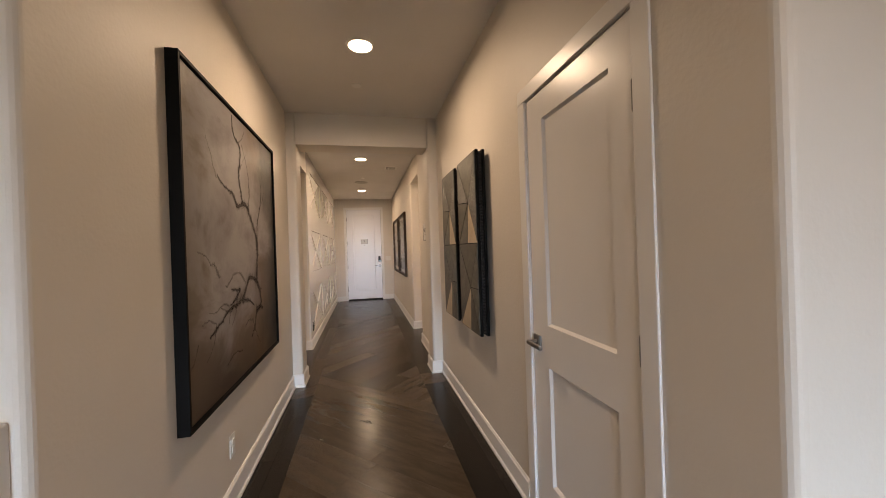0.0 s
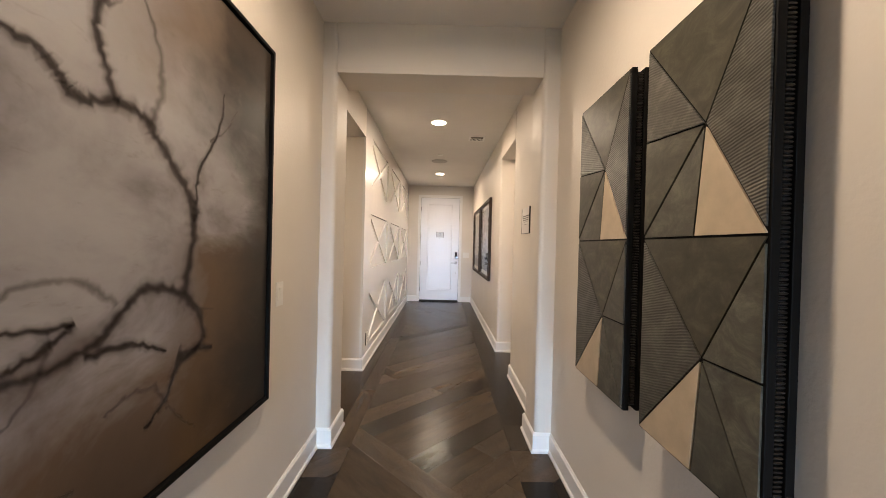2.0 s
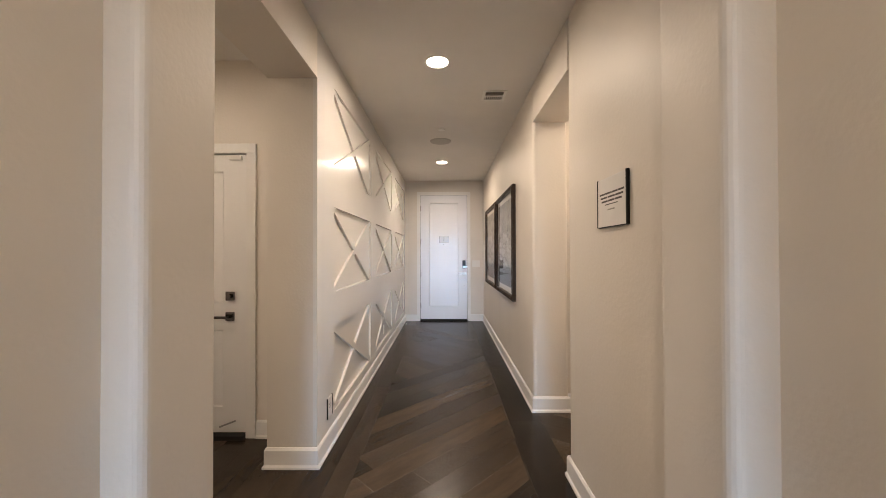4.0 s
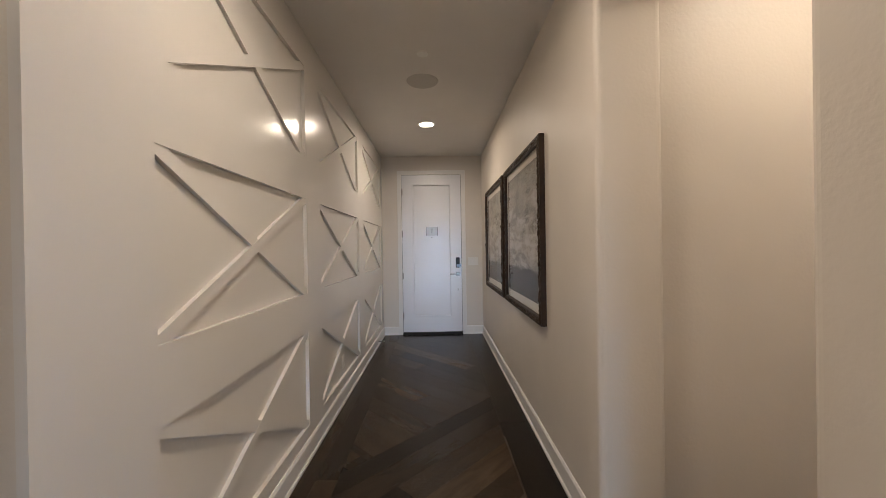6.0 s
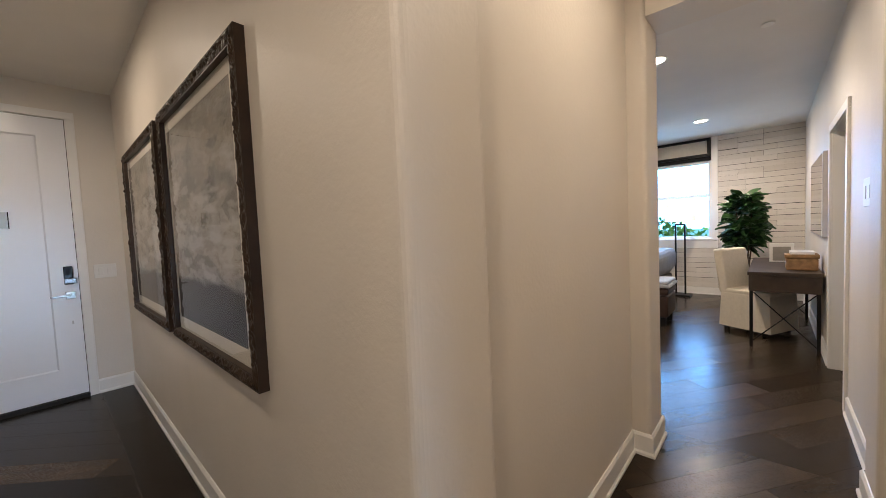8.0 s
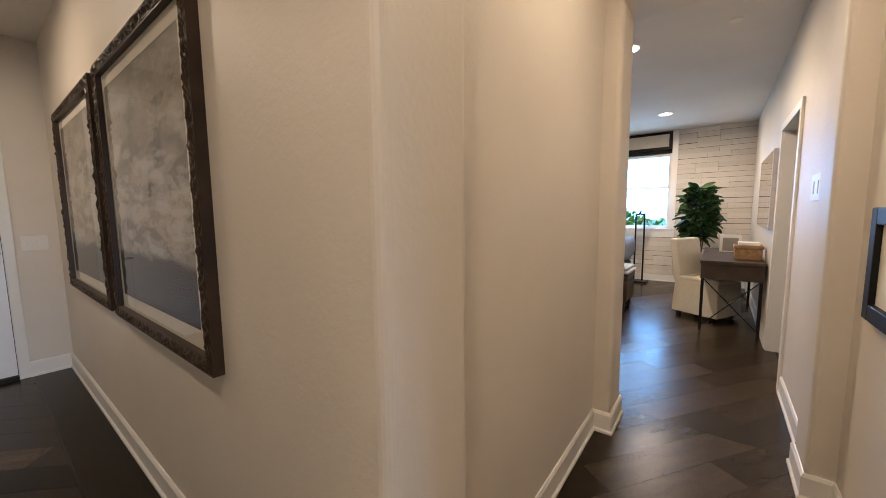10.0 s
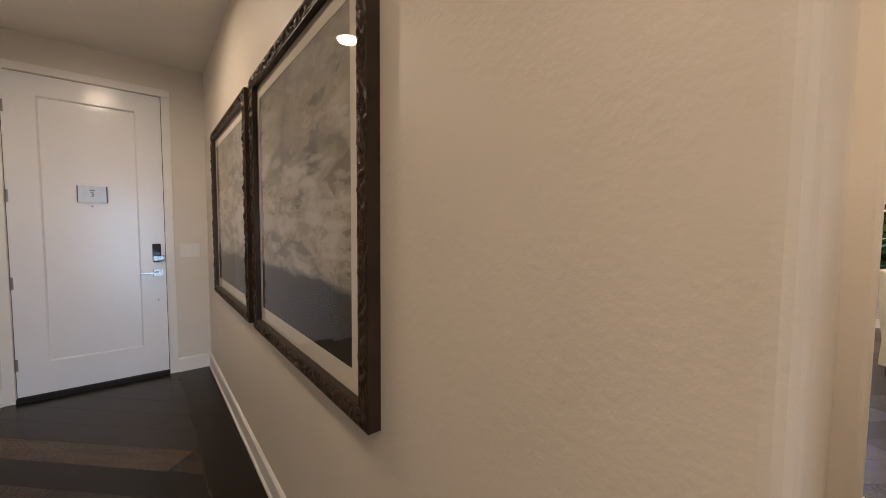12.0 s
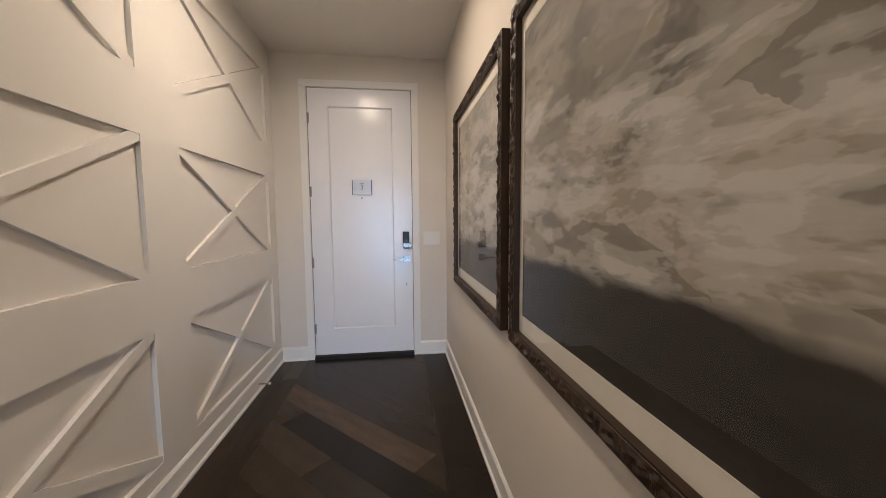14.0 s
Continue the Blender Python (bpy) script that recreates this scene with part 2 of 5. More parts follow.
def clip(pts, n, c):
    """The part of a convex polygon where n . p >= c."""
    out = []
    for p, q in zip(pts, pts[1:] + pts[:1]):
        dp, dq = n[0] * p[0] + n[1] * p[1] - c, n[0] * q[0] + n[1] * q[1] - c
        if dp >= 0:
            out.append(p)
        if dp * dq < 0:
            k = dp / (dp - dq)
            out.append((p[0] + k * (q[0] - p[0]), p[1] + k * (q[1] - p[1])))
    return out


PROFILE = [(0.0, 0.0), (0.022, 0.0), (0.022, 0.014), (0.013, 0.024), (0.013, 0.112), (0.005, 0.126), (0.0, 0.128)]


def skirting(name, pts):
    """A baseboard along a line of places, with the wall on the right of the way that the line runs."""
    bm = bmesh.new()
    rings = []
    for i, p in enumerate(pts):
        dirs = []
        if i:
            dirs.append(Vector((p[0] - pts[i - 1][0], p[1] - pts[i - 1][1])).normalized())
        if i < len(pts) - 1:
            dirs.append(Vector((pts[i + 1][0] - p[0], pts[i + 1][1] - p[1])).normalized())
        ns = [Vector((-d.y, d.x)) for d in dirs]
        n = sum(ns, Vector((0, 0))).normalized()
        n = n / max(0.3, n.dot(ns[0]))
        rings.append([bm.verts.new((p[0] + n.x * d, p[1] + n.y * d, z)) for d, z in PROFILE])
    for a, b in zip(rings, rings[1:]):
        for k in range(len(PROFILE) - 1):
            bm.faces.new((a[k], a[k + 1], b[k + 1], b[k]))
    for ring in (rings[0], rings[-1]):
        bm.faces.new(ring)
    bmesh.ops.recalc_face_normals(bm, faces=bm.faces)
    return structure(name, bm, TRIM, "white painted wooden baseboard along the wall")


# ---- the plan ----
AL, AR = -0.740, 0.795          # walls of the first hall
BL, BR = -0.762, 0.782          # walls of the second hall
P0, P1 = 5.742, 6.020           # the cased opening between them
PW, PE = -0.648, 0.687          # its sides
END = 12.02                     # front wall
L0, L1 = 6.10, 7.18             # opening to the side lobby
R0, R1 = 7.10, 7.98            # opening to the bedroom passage
HEAD, HEAD_B = 2.435, 2.445     # heights of the openings
LT, RT = -1.075, 1.075          # backs of the second hall's walls
PASS_L, PASS_R = 8.045, 7.01     # walls of the passage
J0, J1 = 2.55, 2.83             # bedroom doorway
FAR = 8.17                      # bedroom far wall
BED_R = 7.06

structure("floor", box(-4.6, 8.4, -5.2, 12.3, -0.12, -0.008), GROOVE, "dark oak plank floor laid on the diagonal with straight borders")
structure("ceiling", box(-4.6, 8.4, -5.2, 12.3, CEIL, CEIL + 0.15), CEILING, "white painted flat ceiling")

# first hall
bm = box(-0.90, AL, 2.856, P0, 0, CEIL, corners=[(AL, 2.856)])
add_box(bm, -4.6, -0.90, 2.856, 3.0, 0, CEIL)
structure("wall_west_1", bm, WALL, "warm white painted wall")
D1A, D1B, D1H = 2.822, 3.556, 2.052
bm = box(AR, 0.95, 2.43, D1A, 0, CEIL, corners=[(AR, 2.43)])
add_box(bm, AR, 0.95, D1B, P0, 0, CEIL)
add_box(bm, AR, 0.95, D1A, D1B, D1H, CEIL)
add_box(bm, 0.95, 4.6, 2.43, 2.58, 0, CEIL)
structure("wall_east_1", bm, WALL, "warm white painted wall")
# cased opening
for n, x0, x1, cx in (("pier_west", -0.90, PW, PW), ("pier_east", PE, 0.95, PE)):
    structure(n, box(x0, x1, P0, P1, 0, CEIL, corners=[(cx, P0), (cx, P1)]), WALL, "warm white rounded pier of the cased opening")
structure("header_1", box(PW, PE, P0, P1, HEAD, CEIL), WALL, "warm white header over the opening")
# second hall, west side
structure("wall_west_2", box(LT, BL, P1, L0, 0, CEIL, corners=[(BL, L0)]), WALL, "warm white painted wall")
structure("header_2", box(LT, BL, L0, L1, HEAD_B, CEIL), WALL, "warm white header over the lobby opening")
structure("wall_west_3", box(LT, BL - 0.026, L1, END + 0.15, 0, CEIL), WALL, "warm white painted wall")
# second hall, east side
structure("wall_east_2", box(BR, RT, P1, R0, 0, CEIL, corners=[(BR, R0), (RT, R0)]), WALL, "warm white painted wall")
structure("header_3", box(BR, RT, R0, R1, HEAD_B, CEIL), WALL, "warm white header over the passage opening")
structure("wall_east_3", box(BR, RT, R1, END + 0.15, 0, CEIL, corners=[(BR, R1), (RT, R1)]), WALL, "warm white painted wall")
# front wall with the door opening
FW, FH = 0.462, 2.472
bm = box(BL - 0.026, -FW, END, END + 0.15, 0, CEIL)
add_box(bm, FW, BR, END, END + 0.15, 0, CEIL)
add_box(bm, -FW, FW, END, END + 0.15, FH, CEIL)
structure("wall_north", bm, WALL, "warm white painted wall round the front door")
# side lobby
GY, GA, GB, GH = 7.55, -2.293, -1.408, 2.07
bm = box(-4.6, GA, GY, GY + 0.15, 0, CEIL)
add_box(bm, GB, LT, GY, GY + 0.15, 0, CEIL)
add_box(bm, GA, GB, GY, GY + 0.15, GH, CEIL)
structure("wall_lobby_north", bm, WALL, "warm white painted wall")
structure("wall_lobby_south", box(-4.6, LT, 5.2, 5.35, 0, CEIL), WALL, "warm white painted wall")
structure("wall_lobby_west", box(-3.5, -3.35, 5.35, GY, 0, CEIL), WALL, "warm white painted wall")
structure("soffit", box(-3.35, -2.565, 6.95, GY, 2.46, CEIL, bevel=0.008), WALL, "warm white ceiling soffit in the lobby")
structure("wall_lobby_corner", box(LT, -0.90, 5.2, P1, 0, CEIL), WALL, "warm white painted wall")
# passage and bedroom
bm = box(RT, J0, PASS_L, PASS_L + 0.15, 0, CEIL)
structure("wall_passage_north", bm, WALL, "warm white painted wall")
structure("wall_passage_south", box(RT, J0, PASS_R - 0.15, PASS_R, 0, CEIL), WALL, "warm white painted wall")
structure("jamb_north", box(J0, J1, 7.945, PASS_L + 0.15, 0, CEIL, corners=[(J0, 7.945), (J1, 7.945)]), WALL, "warm white doorway jamb")
structure("jamb_south", box(J0, J1, PASS_R - 0.15, 7.11, 0, CEIL, corners=[(J0, 7.11), (J1, 7.11)]), WALL, "warm white doorway jamb")
structure("header_4", box(J0, J1, 7.11, 7.945, 2.46, CEIL), WALL, "warm white header over the bedroom doorway")
BA, BB, BH = 3.88, 4.80, 2.03
bm = box(J1, BA, BED_R - 0.15, BED_R, 0, CEIL)
add_box(bm, BB, FAR, BED_R - 0.15, BED_R, 0, CEIL)
add_box(bm, BA, BB, BED_R - 0.15, BED_R, BH, CEIL)
structure("wall_bedroom_south", bm, WALL, "warm white painted wall")
structure("wall_bedroom_west", box(J1 - 0.15, J1, PASS_L + 0.15, 12.3, 0, CEIL), WALL, "warm white painted wall")
structure("wall_bedroom_north", box(J1, FAR, 12.15, 12.3, 0, CEIL), WALL, "warm white painted wall")
bm = box(3.0, 5.6, 5.2, 5.35, 0, CEIL)
add_box(bm, 2.9, 3.0, 5.2, 6.91, 0, CEIL)
add_box(bm, 5.6, 5.7, 5.2, 6.91, 0, CEIL)
structure("wall_bathroom", bm, WALL, "warm white bathroom walls")
WY0, WY1, WZ0, WZ1 = 8.22, 9.42, 0.99, 2.37
bm = box(FAR, FAR + 0.2, 6.9, WY0, 0, CEIL)
add_box(bm, FAR, FAR + 0.2, WY1, 12.3, 0, CEIL)
add_box(bm, FAR, FAR + 0.2, WY0, WY1, 0, WZ0)
add_box(bm, FAR, FAR + 0.2, WY0, WY1, WZ1, CEIL)
structure("wall_bedroom_east", bm, GROOVE, "dark backing wall behind whitewashed boards")
# living room behind
bm = box(-4.6, -4.45, -5.2, 2.856, 0, CEIL)
add_box(bm, 4.45, 4.6, -5.2, 2.43, 0, CEIL)
add_box(bm, -4.45, -1.6, -5.2, -5.05, 0, CEIL)
add_box(bm, 2.0, 4.45, -5.2, -5.05, 0, CEIL)
add_box(bm, -1.6, 2.0, -5.2, -5.05, 2.55, CEIL)
add_box(bm, -1.6, 2.0, -5.2, -5.05, 0, 0.12)
structure("wall_living_room", bm, WALL, "warm white living room walls")
# outer shell that closes the unseen gaps
bm = box(-4.6, -4.45, 2.856, 7.65, 0, CEIL)
add_box(bm, 4.45, 4.6, 2.43, 5.3, 0, CEIL)
structure("wall_outer", bm, STUCCO, "stucco outer wall")

for n, pts in (
    ("baseboard", [(AL, P0), (AL, 2.856), (-1.6, 2.856)]),
    ("baseboard", [(-0.9, P1), (PW, P1), (PW, P0), (AL, P0)]),
):
    skirting(n, pts)
skirting("baseboard", [(1.6, 2.43), (AR, 2.43), (AR, D1A - 0.072)])
skirting("baseboard", [(AR, D1B + 0.072), (AR, P0), (PE, P0), (PE, P1), (BR, P1), (BR, R0), (RT, R0), (RT, PASS_R), (J0, PASS_R), (J0, 7.11), (J1, 7.11), (J1, BED_R), (BA - 0.07, BED_R)])
skirting("baseboard", [(BB + 0.07, BED_R), (FAR, BED_R), (FAR, 12.1)])
skirting("baseboard", [(J1, 12.1), (J1, 7.945), (J0, 7.945), (J0, PASS_L), (RT, PASS_L), (RT, R1), (BR, R1), (BR, END), (FW + 0.062, END)])
skirting("baseboard", [(-FW - 0.062, END), (BL, END), (BL, L1), (LT, L1), (LT, GY), (GB + 0.075, GY)])
skirting("baseboard", [(GA - 0.075, GY), (-3.35, GY), (-3.35, 5.4)])
skirting("baseboard", [(LT, L0), (BL, L0), (BL, P1)])
structure("wainscot", box(-2.4, -0.765, 2.815, 2.856, 0, 1.0, bevel=0.006), TRIM, "white painted wainscot panel at the hall corner")


# ---- panelled wall with recessed crosses ----
def cross_wall():
    root = structure("panelled_wall", box(BL - 0.026, BL - 0.022, L1, END, 0, CEIL), GLOSS_WHITE,
                     "semi-gloss white panelled wall with nine recessed crosses")
    cols = [(7.528, 8.787), (9.065, 10.325), (10.605, 11.865)]
    rows = [(0.205, 0.805), (1.058, 1.672), (1.945, 2.535)]
    x0, x1 = BL - 0.022, BL
    ys = [L1] + [v for c in cols for v in c] + [END]
    for a, b in zip(ys[::2], ys[1::2]):
        part("stile", box(x0, x1, a, b, 0, CEIL), GLOSS_WHITE, root)
    zs = [0.0] + [v for r in rows for v in r] + [CEIL]
    for c0, c1 in cols:
        for a, b in zip(zs[::2], zs[1::2]):
            part("rail", box(x0, x1, c0, c1, a, b), GLOSS_WHITE, root)
        for z0, z1 in rows:
            cy, cz = (c0 + c1) / 2, (z0 + z1) / 2
            w = 0.026
            for k, (p, q) in enumerate((((c0, z0), (c1, z1)), ((c0, z1), (c1, z0)))):
                d = Vector((q[0] - p[0], q[1] - p[1])).normalized()
                n = Vector((-d.y, d.x)) * w
                p, q = Vector(p), Vector(q)
                pts = [tuple(p - d - n), tuple(q + d - n), tuple(q + d + n), tuple(p - d + n)]
                for nn, cc in (((1, 0), c0), ((-1, 0), -c1), ((0, 1), z0), ((0, -1), -z1)):
                    pts = clip(pts, nn, cc)
                bm = add_prism(bmesh.new(), pts, x0, x1 - 0.003 - 0.001 * k, "x")
                part("batten", bm, GLOSS_WHITE, root)
    return root


cross_wall()


# ---- doors ----
def door(name, label, origin, turn, width, height, panels, thick=0.04, white=DOOR_WHITE):
    """A panelled door leaf in its own plane: x along the leaf, z up, the seen face at y = 0. Panels are recessed (x0, x1, z0, z1)."""
    root = new(name)
    root.matrix_world = Matrix.Translation(origin) @ pose(0, 0, 0, 0, 0, turn)
    tagged(root, label, "door", "", "structure")

    def leaf_part(n, bm, mat, parent=root, lab=""):
        me = bpy.data.meshes.new(n)
        bm.to_mesh(me)
        bm.free()
        me.materials.append(mat)
        ob = new(n, me)
        ob.parent = parent
        return tagged(ob, lab)

    d = 0.013
    bm = box(0, width, d, thick, 0.0, height)
    xs = sorted({panels[0][0], panels[0][1]})
    add_box(bm, 0, xs[0], 0, d, 0, height)
    add_box(bm, xs[1], width, 0, d, 0, height)
    zs = [0.0] + [v for p in sorted(panels, key=lambda q: q[2]) for v in p[2:]] + [height]
    for a, b in zip(zs[::2], zs[1::2]):
        add_box(bm, xs[0], xs[1], 0, d, a, b)
    leaf_part("leaf", bm, white)
    for px0, px1, pz0, pz1 in panels:
        s = 0.011
        bm = bmesh.new()
        o = [bm.verts.new((x, 0.0004, z)) for x, z in ((px0, pz0), (px1, pz0), (px1, pz1), (px0, pz1))]
        i = [bm.verts.new((x, d - 0.0006, z)) for x, z in ((px0 + s, pz0 + s), (px1 - s, pz0 + s), (px1 - s, pz1 - s), (px0 + s, pz1 - s))]
        for k in range(4):
            bm.faces.new((o[k], o[(k + 1) % 4], i[(k + 1) % 4], i[k]))
        bm.faces.new(i)
        bmesh.ops.recalc_face_normals(bm, faces=bm.faces)
        leaf_part("panel", bm, white)
    return root, leaf_part


def lever(leaf_part, x, z, way, metal, square=True):
    handle = leaf_part("handle", box(x - 0.032, x + 0.032, -0.012, 0.0, z - 0.032, z + 0.032, bevel=0.004), metal, lab="square nickel lever handle")
    bm = tube((x, -0.012, z), (x, -0.052, z), 0.011)
    leaf_part("neck", bm, metal, handle)
    bm = box(min(x, x + way * 0.118) - 0.006, max(x, x + way * 0.118) + 0.006, -0.062, -0.046, z - 0.009, z + 0.009, bevel=0.004)
    leaf_part("lever", bm, metal, handle)


def hinges(leaf_part, x, zs, metal):
    for z in zs:
        bm = tube((x, -0.006, z - 0.045), (x, -0.006, z + 0.045), 0.0065, 8)
        add_tube(bm, (x, -0.006, z - 0.05), (x, -0.006, z + 0.05), 0.004, 8)
        add_box(bm, x - 0.014, x + 0.014, -0.0015, 0.0005, z - 0.045, z + 0.045)
        leaf_part("hinge", bm, metal)


def casing(name, a, b, h, w, place, thick=0.018):
    """Three boards round an opening; place(u, d, z) gives the world place of u along, d out of the wall."""
    root = None
    for n, u0, u1, z0, z1 in (("side", a - w, a, 0, h), ("side", b, b + w, 0, h), ("head", a - w, b + w, h, h + w)):
        p, q = place(u0, 0.0, z0), place(u1, thick, z1)
        bm = box(min(p[0], q[0]), max(p[0], q[0]), min(p[1], q[1]), max(p[1], q[1]), z0, z1, bevel=0.003)
        if root is None:
            root = structure(name, bm, TRIM, "white painted door casing")
        else:
            part("casing_" + n, bm, TRIM, root)
    # stops inside the opening
    for u0, u1, z0, z1 in ((a, a + 0.001, 0, h - 0.001), (b - 0.001, b, 0, h - 0.001), (a, b, h - 0.001, h)):
        p, q = place(u0, -0.12, z0), place(u1, 0.0, z1)
        part("jamb", box(min(p[0], q[0]), max(p[0], q[0]), min(p[1], q[1]), max(p[1], q[1]), z0, z1), TRIM, root)
    return root


# front door
root, lp = door("door_1", "tall white single-panel front door with keypad lock, closed", (-0.457, END + 0.004, 0.038), 0, 0.914, 2.43,
                [(0.172, 0.744, 0.245, 2.275)], white=FRONT_DOOR)
hinges(lp, -0.001, (0.25, 0.87, 1.52, 2.17), CHROME)
lever(lp, 0.857, 0.893, -1, CHROME)
pad = lp("keypad_lock", box(0.824, 0.884, -0.026, 0.0, 0.99, 1.15, bevel=0.008, seg=3), BLACK_PLASTIC, lab="black keypad deadbolt with nickel lower half")
lp("thumb_turn", box(0.826, 0.905, -0.036, -0.026, 0.998, 1.045, bevel=0.005), DARK_CHROME, pad)
lp("screen", box(0.834, 0.874, -0.028, -0.026, 1.075, 1.14, bevel=0.0008), BLACK_METAL, pad)
lp("viewer", tube((0.456, -0.004, 1.46), (0.456, 0.0, 1.46), 0.008), CHROME)
lp("patch", box(0.849, 0.861, -0.002, 0.0, 0.635, 0.665, bevel=0.0006), SILVER)
# Black strips stand in for the shade in the gap round the leaf.
for x0, x1, z0, z1 in ((-0.008, -0.001, 0.0, 2.434), (0.915, 0.922, 0.0, 2.434), (-0.008, 0.922, 2.4305, 2.4345)):
    lp("weatherstrip", box(x0, x1, 0.003, 0.02, z0, z1), RUBBER, lab="thin black strip standing in for shade in the door gap")
casing("casing_1", -FW, FW, FH, 0.062, lambda u, d, z: (u, END - d, z))
structure("threshold_1", box(-FW, FW, END - 0.03, END + 0.15, -0.004, 0.034, bevel=0.005), RUBBER, "black door threshold")
structure("door_stop_backing", box(-0.6, 0.6, END + 0.15, END + 0.2, 0, 2.6), STUCCO, "outer wall behind the front door")

# lobby door
root, lp = door("door_2", "white two-panel lobby door with black nickel hardware, closed", (GA + 0.005, GY + 0.004, 0.035), 0, GB - GA - 0.01, GH - 0.042,
                [(0.123, 0.702, 0.183, 0.745), (0.123, 0.702, 0.943, 1.905)])
hinges(lp, -0.001, (0.2, 0.98, 1.70), DARK_CHROME)
lever(lp, 0.757, 0.843, -1, DARK_CHROME)
bolt = lp("deadbolt", box(0.725, 0.789, -0.012, 0.0, 0.960, 1.024, bevel=0.004), DARK_CHROME, lab="square black nickel deadbolt")
lp("thumb_turn", tube((0.757, -0.012, 0.992), (0.757, -0.03, 0.992), 0.017, 16), DARK_CHROME, bolt)
sens = lp("alarm_contact", box(0.755, 0.845, -0.024, 0.0, 1.985, 2.015, bevel=0.003), PLASTIC, lab="small white alarm contact")
bm = tube((0.80, -0.004, 0.085), (0.72, -0.07, 0.07), 0.006, 8)
lp("door_stop", bm, CHROME, lab="nickel door stop")
casing("casing_2", GA, GB, GH, 0.07, lambda u, d, z: (u, GY - d, z))
structure("threshold_2", box(GA, GB, GY - 0.05, GY + 0.15, -0.004, 0.03, bevel=0.005), RUBBER, "black door threshold")
structure("door_backing_2", box(GA - 0.2, GB + 0.2, GY + 0.15, GY + 0.2, 0, 2.4), STUCCO, "wall behind the lobby door")

# closet door in the first hall
root, lp = door("door_3", "white two-panel hall door with nickel lever, closed", (AR + 0.004, D1B - 0.004, 0.012), -90, D1B - D1A - 0.008, D1H - 0.018,
                [(0.148, 0.610, 0.22, 0.766), (0.148, 0.610, 0.959, 1.908)])
hinges(lp, 0.727, (0.2, 1.0, 1.77), CHROME)
lever(lp, 0.054, 0.868, 1, CHROME)
casing("casing_3", D1A, D1B, D1H, 0.07, lambda u, d, z: (AR - d, u, z), 0.010)
structure("door_backing_3", box(0.95, 1.0, D1A - 0.2, D1B + 0.2, 0, 2.3), STUCCO, "wall behind the hall door")
casing("casing_4", BA, BB, BH, 0.065, lambda u, d, z: (u, BED_R + d, z))


# ---- recessed ceiling lamps ----
def can_light(x, y, z=CEIL, power=LAMP_POWER, r=0.078, beam=171):
    root = thing("recessed_light", (x, y, z), "lit round recessed ceiling light with white trim ring", "ceiling light", "recessed ceiling lights")
    bm = bmesh.new()
    rings = []
    for rr, zz in ((r + 0.02, z), (r + 0.019, z - 0.004), (r + 0.003, z - 0.006), (r, z - 0.003), (r, z - 0.001)):
        rings.append([bm.verts.new((x + rr * math.cos(a), y + rr * math.sin(a), zz)) for a in np.linspace(0, 2 * math.pi, 33)[:-1]])
    for a, b in zip(rings, rings[1:]):
        for k in range(32):
            bm.faces.new((a[k], a[(k + 1) % 32], b[(k + 1) % 32], b[k]))
    bmesh.ops.recalc_face_normals(bm, faces=bm.faces)
    part("trim_ring", bm, PLASTIC, root)
    part("lens", tube((x, y, z - 0.0005), (x, y, z - 0.0035), r, 32), LENS, root, "glowing lens")
    down_light(x, y, z - 0.012, power, beam=beam)
    return root


can_light(0.011, 4.44, power=13.0)
for x, y in ((-0.015, 7.59), (-0.018, 10.57)):
    can_light(x, y)
for x, y in ((4.0, 8.2), (6.75, 8.2), (6.75, 10.4)):
    can_light(x, y, power=38.0)
# The lobby and passage lamps are unseen, added to brighten both spaces.
can_light(-2.1, 6.35, power=12.5, beam=178)
can_light(1.75, 7.5, power=8.5)
# Unseen living room lights, added to brighten the near end of the hall.
for x, y in ((0.0, 0.9), (-2.2, 0.2), (2.2, 0.2), (-2.2, -2.6), (2.2, -2.6)):
    can_light(x, y, power=15.0)


# ---- ceiling fixtures ----
LOUVRE = simple("shaded_louvre", (0.16, 0.14, 0.12), 0.6)


def ceiling_vent(x0, x1, y0, y1, z):
    root = thing("ceiling_vent", ((x0 + x1) / 2, (y0 + y1) / 2, z), "white metal ceiling register with dark slots", "vent")
    part("backing", box(x0 + 0.01, x1 - 0.01, y0 + 0.01, y1 - 0.01, z - 0.003, z), DARK_VENT, root)
    f = 0.024
    for a in ((x0, x1, y0, y0 + f), (x0, x1, y1 - f, y1), (x0, x0 + f, y0 + f, y1 - f), (x1 - f, x1, y0 + f, y1 - f)):
        part("frame", box(*a, z - 0.008, z, bevel=0.002), PLASTIC, root)
    my = (y0 + y1) / 2
    part("bar", box(x0 + f, x1 - f, my - 0.006, my + 0.006, z - 0.008, z - 0.003), PLASTIC, root)
    n = 9
    for k in range(n):
        x = x0 + f + (x1 - x0 - 2 * f) * (k + 0.5) / n
        part("slat", box(x - 0.0035, x + 0.0035, my + 0.006, y1 - f, z - 0.009, z - 0.003), PLASTIC, root)
    for k in range(5):
        y = y0 + f + (my - 0.006 - y0 - f) * (k + 0.5) / 5
        part("slat", box(x0 + f, x1 - f, y - 0.004, y + 0.004, z - 0.0045, z - 0.003), LOUVRE, root, "shaded louvre")
    return root


